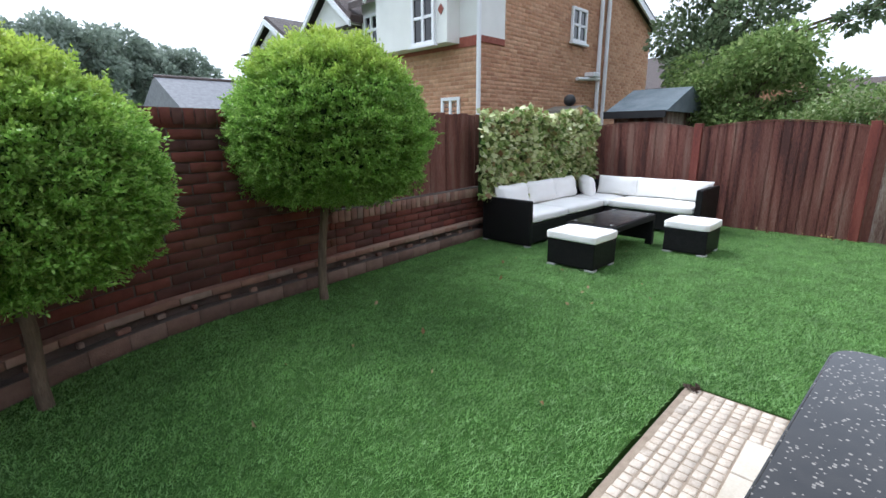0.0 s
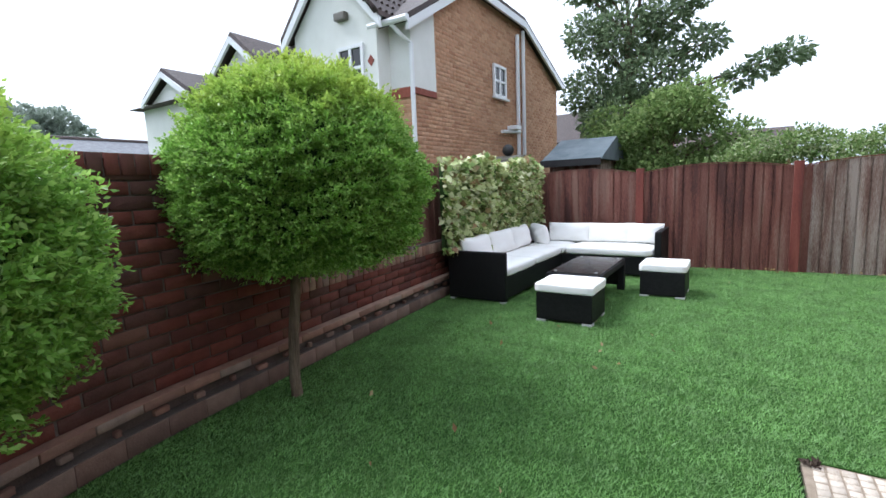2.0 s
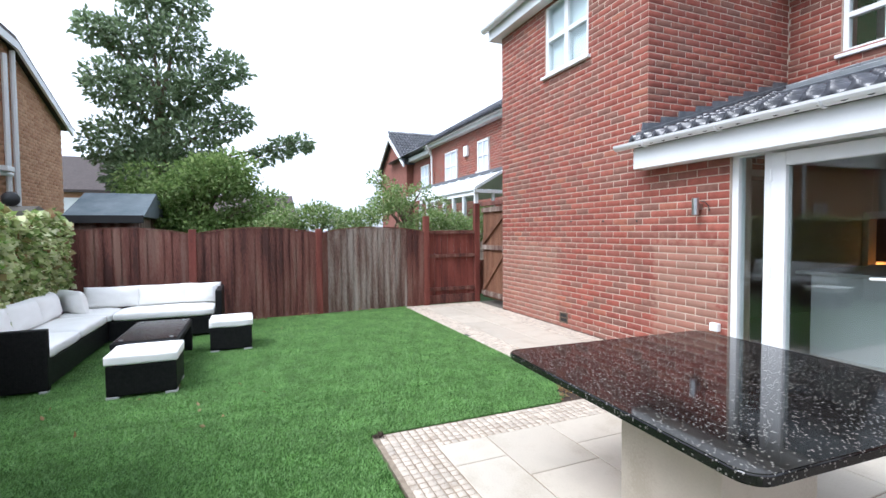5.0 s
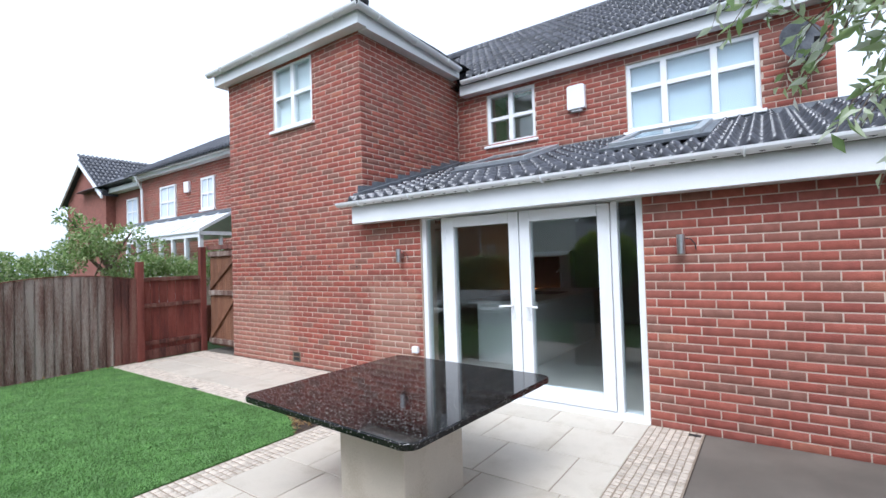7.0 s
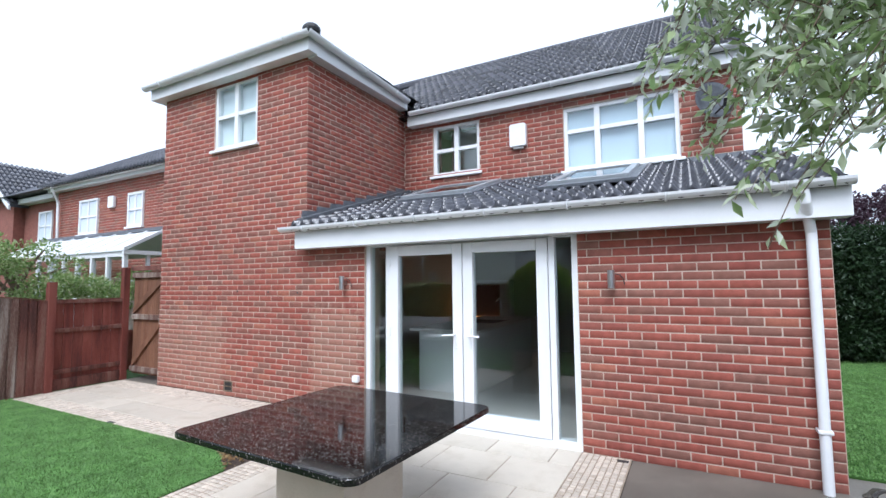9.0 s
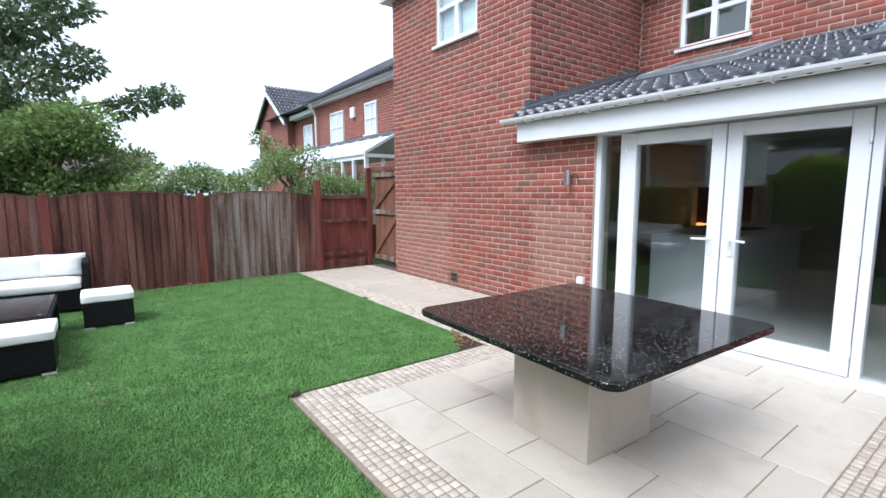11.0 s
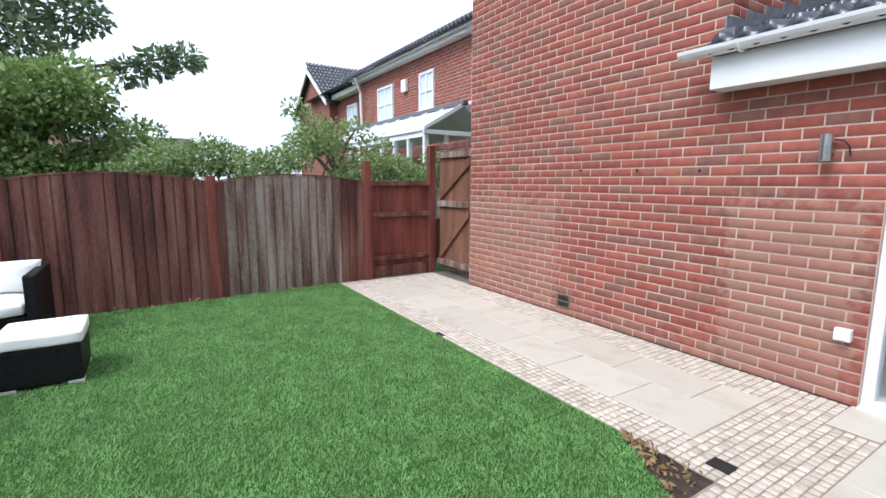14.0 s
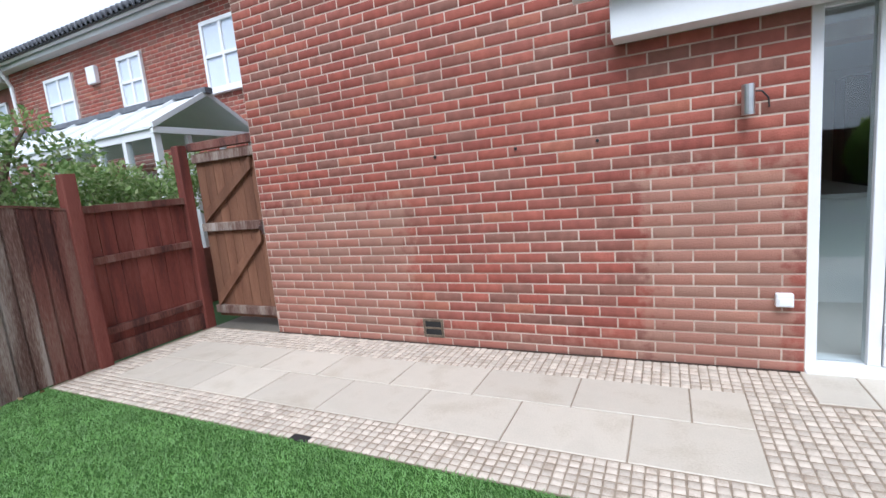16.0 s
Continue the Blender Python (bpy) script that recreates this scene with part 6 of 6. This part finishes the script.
part("frame", boxes((8.8, 12.4, -0.66, -0.58, EZ - 0.10, EZ), (8.8, 12.4, -0.66, -0.58, 0.7, 0.78), *[(8.8 + k * 0.6, 8.87 + k * 0.6, -0.66, -0.58, 0.78, EZ - 0.10) for k in range(7)], *[(8.8, 8.87, -2.12 + k * 0.52, -2.06 + k * 0.52, 0.7, EZ - 0.05) for k in range(3)], (8.8, 8.87, -2.1, -0.66, 1.62, 1.68)), M_WHITE, cons)
for k in range(6):
    p = part("pane", boxes((8.87 + k * 0.6, 9.4 + k * 0.6, -0.63, -0.61, 0.78, EZ - 0.10)), M_GLASS, cons)
    p.visible_shadow = False

# shed, stone ball on a pillar, far houses
shed = thing("shed", "dark timber shed with a blue-grey felt roof", "shed", (9.2, 6.4, 0))
part("wall", boxes((8.3, 10.3, 5.65, 6.5, -0.05, 1.62)), M_FENCE_GREY, shed)
part("roof", prism([(8.1, 1.62), (9.25, 2.06), (10.4, 1.62)], "y", 5.55, 6.6), M_FELT, shed)
part("fascia", boxes((8.08, 8.12, 5.55, 6.6, 1.52, 1.64), bevel=0.004), M_BLACK, shed)
pil = thing("pillar_finial", "dark stone ball on a capped pillar behind the hedge", "finial", (7.55, 6.95, 0))
part("pillar", boxes((7.3, 7.75, 6.75, 7.15, -0.05, 1.60)), M_GARDEN_BRICK, pil)
part("cap", prism([(7.2, 1.60), (7.85, 1.60), (7.85, 1.66), (7.52, 1.74), (7.2, 1.66)], "y", 6.65, 7.25), M_CONCRETE, pil)
pb = bmesh.new()
bmesh.ops.create_uvsphere(pb, u_segments=16, v_segments=12, radius=0.10, matrix=Matrix.Translation((7.52, 6.95, 1.83)))
part("ball", pb, M_BLACK, pil, smooth=True)


def far_house(x, y, w, d, eave, ridge, wall, label, roof=None):
    h = thing("house", label, "house", (x, y, 0), "distant houses")
    part("wall", prism([(x - w / 2, -0.05), (x - w / 2, eave), (x, ridge - 0.15), (x + w / 2, eave), (x + w / 2, -0.05)], "y", y - d / 2, y + d / 2), wall, h)
    for s in (-1, 1):
        part("roof", prism([(x + s * (w / 2 + 0.3), eave - 0.15), (x, ridge), (x, ridge + 0.15), (x + s * (w / 2 + 0.3), eave)], "y", y - d / 2 - 0.3, y + d / 2 + 0.3), roof or M_TILE_FAR, h)
    part("window", boxes((x - 0.6, x + 0.6, y - d / 2 - 0.05, y - d / 2, eave - 1.4, eave - 0.4), bevel=0.02), M_WHITE, h)
    part("window", boxes((x - w / 2 - 0.05, x - w / 2, y - 0.6, y + 0.6, eave - 1.4, eave - 0.4), bevel=0.02), M_WHITE, h)


low_house = thing("house", "long low house with a grey slate roof beyond the garden wall", "house", (7, 25, 0), "distant houses")
part("wall", boxes((6.4, 12.5, 23, 28, -0.05, 2.35)), M_BRICK_FAR, low_house)
part("gable", prism([(23.0, 2.3), (25.5, 3.55), (28.0, 2.3)], "x", 6.4, 6.7), M_BRICK_FAR, low_house)
part("roof", prism([(22.6, 2.25), (25.5, 3.65), (28.4, 2.25)], "x", 6.2, 12.8), M_SLATE, low_house)
part("ridge", tube([(6.2, 25.5, 3.65), (12.8, 25.5, 3.65)], 0.09, 8), M_TILE_FAR, low_house)
far_house(32, 12.0, 7, 9, 3.6, 5.6, M_BUFF, "buff brick house in the distance")
far_house(40, 5.5, 7, 9, 2.4, 4.2, M_BUFF, "distant house roof above the shrubs")
far_house(-14, 12, 7, 9, 3.2, 5.0, M_BRICK_FAR, "brick house beyond the lawn's west end")
# far trees, their haze painted into the leaf colour
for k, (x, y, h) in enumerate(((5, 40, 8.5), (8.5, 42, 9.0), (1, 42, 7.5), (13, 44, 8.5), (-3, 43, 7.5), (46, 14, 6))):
    tree("distant_tree", "broad tree in the distance, leaves paled with painted haze", x, y, h * 0.5, [(x + rnd.uniform(-2.6, 2.6), y + rnd.uniform(-1, 1), h * rnd.uniform(0.35, 0.85), rnd.uniform(0.7, 1.4)) for _ in range(24)], M_LEAF_FAR, 70 + k, 420, (0.34, 0.22), 0.25)

# boundary at the west end, behind the walk
west = thing("fence_panel", "plain brown timber boundary fence at the lawn's west end", "fence panel", (-4.6, -2, 0), "fence panels")
for k in range(60):
    part("board", boxes((-4.62, -4.60, -9.0 + k * 0.2, -9.0 + k * 0.2 + 0.195, -0.02, 1.5)), M_FENCE, west)

into_fence(west)

# manhole in the concrete, dry leaves on the lawn and at the fence foot
cover = thing("manhole_cover", "wet round cast iron manhole cover set in concrete", "manhole cover", (-2.28, 0.05, 0))
ring = [(-2.28 + 0.26 * math.cos(a), 0.05 + 0.26 * math.sin(a), -0.008) for a in np.linspace(0, 2 * math.pi, 33)]
part("rim", tube(ring, 0.014, 8), M_IRON, cover)
cb = bmesh.new()
bmesh.ops.create_cone(cb, cap_ends=True, segments=32, radius1=0.245, radius2=0.24, depth=0.012, matrix=Matrix.Translation((-2.28, 0.05, -0.012)))
part("lid", cb, M_CONCRETE, cover, "concrete-filled lid")
for k in (-0.12, 0.12):
    part("lifting_slot", boxes((-2.28 + k - 0.02, -2.28 + k + 0.02, 0.03, 0.07, -0.010, -0.003), bevel=0.003), M_IRON, cover)
M_DRY = leaf_material("dry_leaf", [(0.30, 0.20, 0.08), (0.20, 0.11, 0.05), (0.36, 0.30, 0.16)], 0.8, 0.1)
spots = [(rnd.uniform(0.5, 6.5), rnd.uniform(3.6, 5.6), 0.024) for _ in range(26)]
spots += [(float(fence_x(y)) - rnd.uniform(0.02, 0.14), y, 0.024) for y in (rnd.uniform(1.3, 4.2) for _ in range(34))]
spots += [(2.6 + 0.45 * a, 1.49 + 0.28 * (1 - a) * rnd.random(), 0.004 + 0.02 * rnd.random()) for a in (rnd.random() for _ in range(110))]
tagged(part("dry_leaves", leaf_mesh("dry_leaves", np.array(spots), np.tile([[0.6, 0.3, 0.1]], (len(spots), 1)), 0.045, 0.025, 0.5, 81), M_DRY), "scattered dry leaves on the lawn and soil", "leaves", kind="stuff")
tagged(part("dry_leaves", leaf_mesh("dry_leaves", np.array([(2.57 - 0.05 * rnd.random(), 3.295 - 0.06 * rnd.random(), 0.006) for _ in range(30)]), np.tile([[0.6, 0.3, 0.1]], (30, 1)), 0.035, 0.02, 0.5, 82), M_SOIL), "dark crumbs of soil at the paving corner", "soil", kind="stuff")

# ---- bricks and setts, piece by piece ----
def stretch(u, w):
    """A brick's width along the bend where the wall runs at a slant to x."""
    return w * math.hypot(0.1, float(wall_y(u + 0.05)) - float(wall_y(u - 0.05))) / 0.1



lay_bricks(back_wall, courses(X1 - X0, -0.02, 4.58, HOUSE_HOLES + [(0, XW - X0, 2.2, 5.0), (6.71, 6.89, 0.055, 0.205)]), lambda u, z: Matrix.Translation((X0 + u, 0, z)), M_BRICK, single=lambda u, z: 2.6 < X0 + u < 5.0 and z < 1.98)
lay_bricks(wing_wall, courses(2.40, -0.02 + 0.075 * 28, 4.58, first=1), lambda u, z: Matrix.Translation((XW, -u, z)) @ Matrix.Rotation(math.pi / 2, 4, "Z"), M_BRICK)
lay_bricks(main_wall, courses(XW + 1.60, 2.95, 4.45, [(a + 1.6, b + 1.6, c, d) for a, b, c, d in MAIN_HOLES]), lambda u, z: Matrix.Translation((-1.60 + u, -2.37, z)), M_BRICK)
lay_bricks(garden_wall, [(u - 3.0, z, stretch(u - 3.0, w)) for u, z, w in courses(STEP_X + 3.0, 0.24, 1.38)], lambda u, z: wall_place(u, z, -0.08), M_GARDEN_BRICK, single=lambda u, z: 0.3 < u < 2.2 and z < 1.3)
lay_bricks(low_wall, [(u + STEP_X, z, w) for u, z, w in courses(5.1, 0.24, 0.50)], lambda u, z: wall_place(u, z, -0.08), M_GARDEN_BRICK)
lay_bricks(low_wall, [(STEP_X + k * 0.075, 0.59, 0.065) for k in range(68)], lambda u, z: wall_place(u, z - 0.01, -0.075), M_LEDGE, name="coping_brick", height=0.105)
lay_bricks(garden_wall, [(-3.0 + k * 0.075, 1.445, 0.065) for k in range(int((STEP_X + 3) / 0.075))], lambda u, z: wall_place(u, z, -0.07), M_GARDEN_BRICK, name="coping_brick", height=0.105)
LEDGE = [(-3.0 + k * 0.225, 0.214, stretch(-3.0 + k * 0.225, 0.219)) for k in range(46)]
FOOT = [(-3.0 + k * 0.225, 0.130 + 0.012 * (k % 2), 0.03 + 0.05 * ((k * 5) % 3) / 2) for k in range(46)]
BASE = [(-3.0 + 0.11 + k * 0.225, 0.06, stretch(-2.89 + k * 0.225, 0.221)) for k in range(46)]
for own, test in ((garden_wall, lambda u: u < STEP_X), (low_wall, lambda u: u >= STEP_X)):
    lay_bricks(own, [b for b in LEDGE if test(b[0])], lambda u, z: wall_place(u, z, -0.012), M_LEDGE, name="ledge_brick", height=0.046)
    lay_bricks(own, [b for b in FOOT if test(b[0])], lambda u, z: wall_place(u, z, -0.045), M_LEDGE, name="foot_brick", height=0.032)
    lay_bricks(own, [b for b in BASE if test(b[0])], lambda u, z: wall_place(u, z, 0.0), M_BASE, name="base_brick", height=0.10)
for own, a, b in ((garden_wall, -3.0, STEP_X), (low_wall, STEP_X, 7.4)):
    wall_strip(a, b, 0.236, 0.240, -0.014, -0.092, M_LEDGE, "ledge_top", own)
wall_strip(-3.0, STEP_X, 1.39, 1.50, -0.085, -0.31, M_DARK_MORTAR, "coping_core", garden_wall)
wall_strip(STEP_X, 7.4, 0.52, 0.640, -0.088, -0.31, M_DARK_MORTAR, "coping_core", low_wall)

sett_me = {}
verts, faces = [], []
rnd = random.Random(4)
lying = Matrix.Rotation(math.pi / 2, 4, "X")
for (x, y), (w, h) in SETTS:
    w, h = w - 0.007, h - 0.007
    m = Matrix.Translation((x + rnd.uniform(-0.001, 0.001), y + rnd.uniform(-0.001, 0.001), rnd.uniform(-0.002, 0.003))) @ Matrix.Rotation(rnd.uniform(-0.03, 0.03), 4, "Z") @ lying
    if 2.53 < x < 2.84 and y < 1.47 or 2.84 < x < 4.0 and 1.18 < y < 1.47:
        key = (round(w, 3), round(h, 3))
        if key not in sett_me:
            sett_me[key] = array_mesh("sett", brick_verts(w, h, 0.02, 0.005), BRICK_FACES)
            sett_me[key].materials.append(M_SETT)
        ob = new("sett", sett_me[key])
        ob.matrix_basis, ob.parent = m, patio
    else:
        mm = np.array(m)
        verts.append(brick_verts(w, h, 0.02, 0.005) @ mm[:3, :3].T + mm[:3, 3])
        faces.append(BRICK_FACES + 12 * len(faces))
tagged(part("setts", array_mesh("setts", np.concatenate(verts), np.concatenate(faces)), M_SETT, patio), kind="stuff")
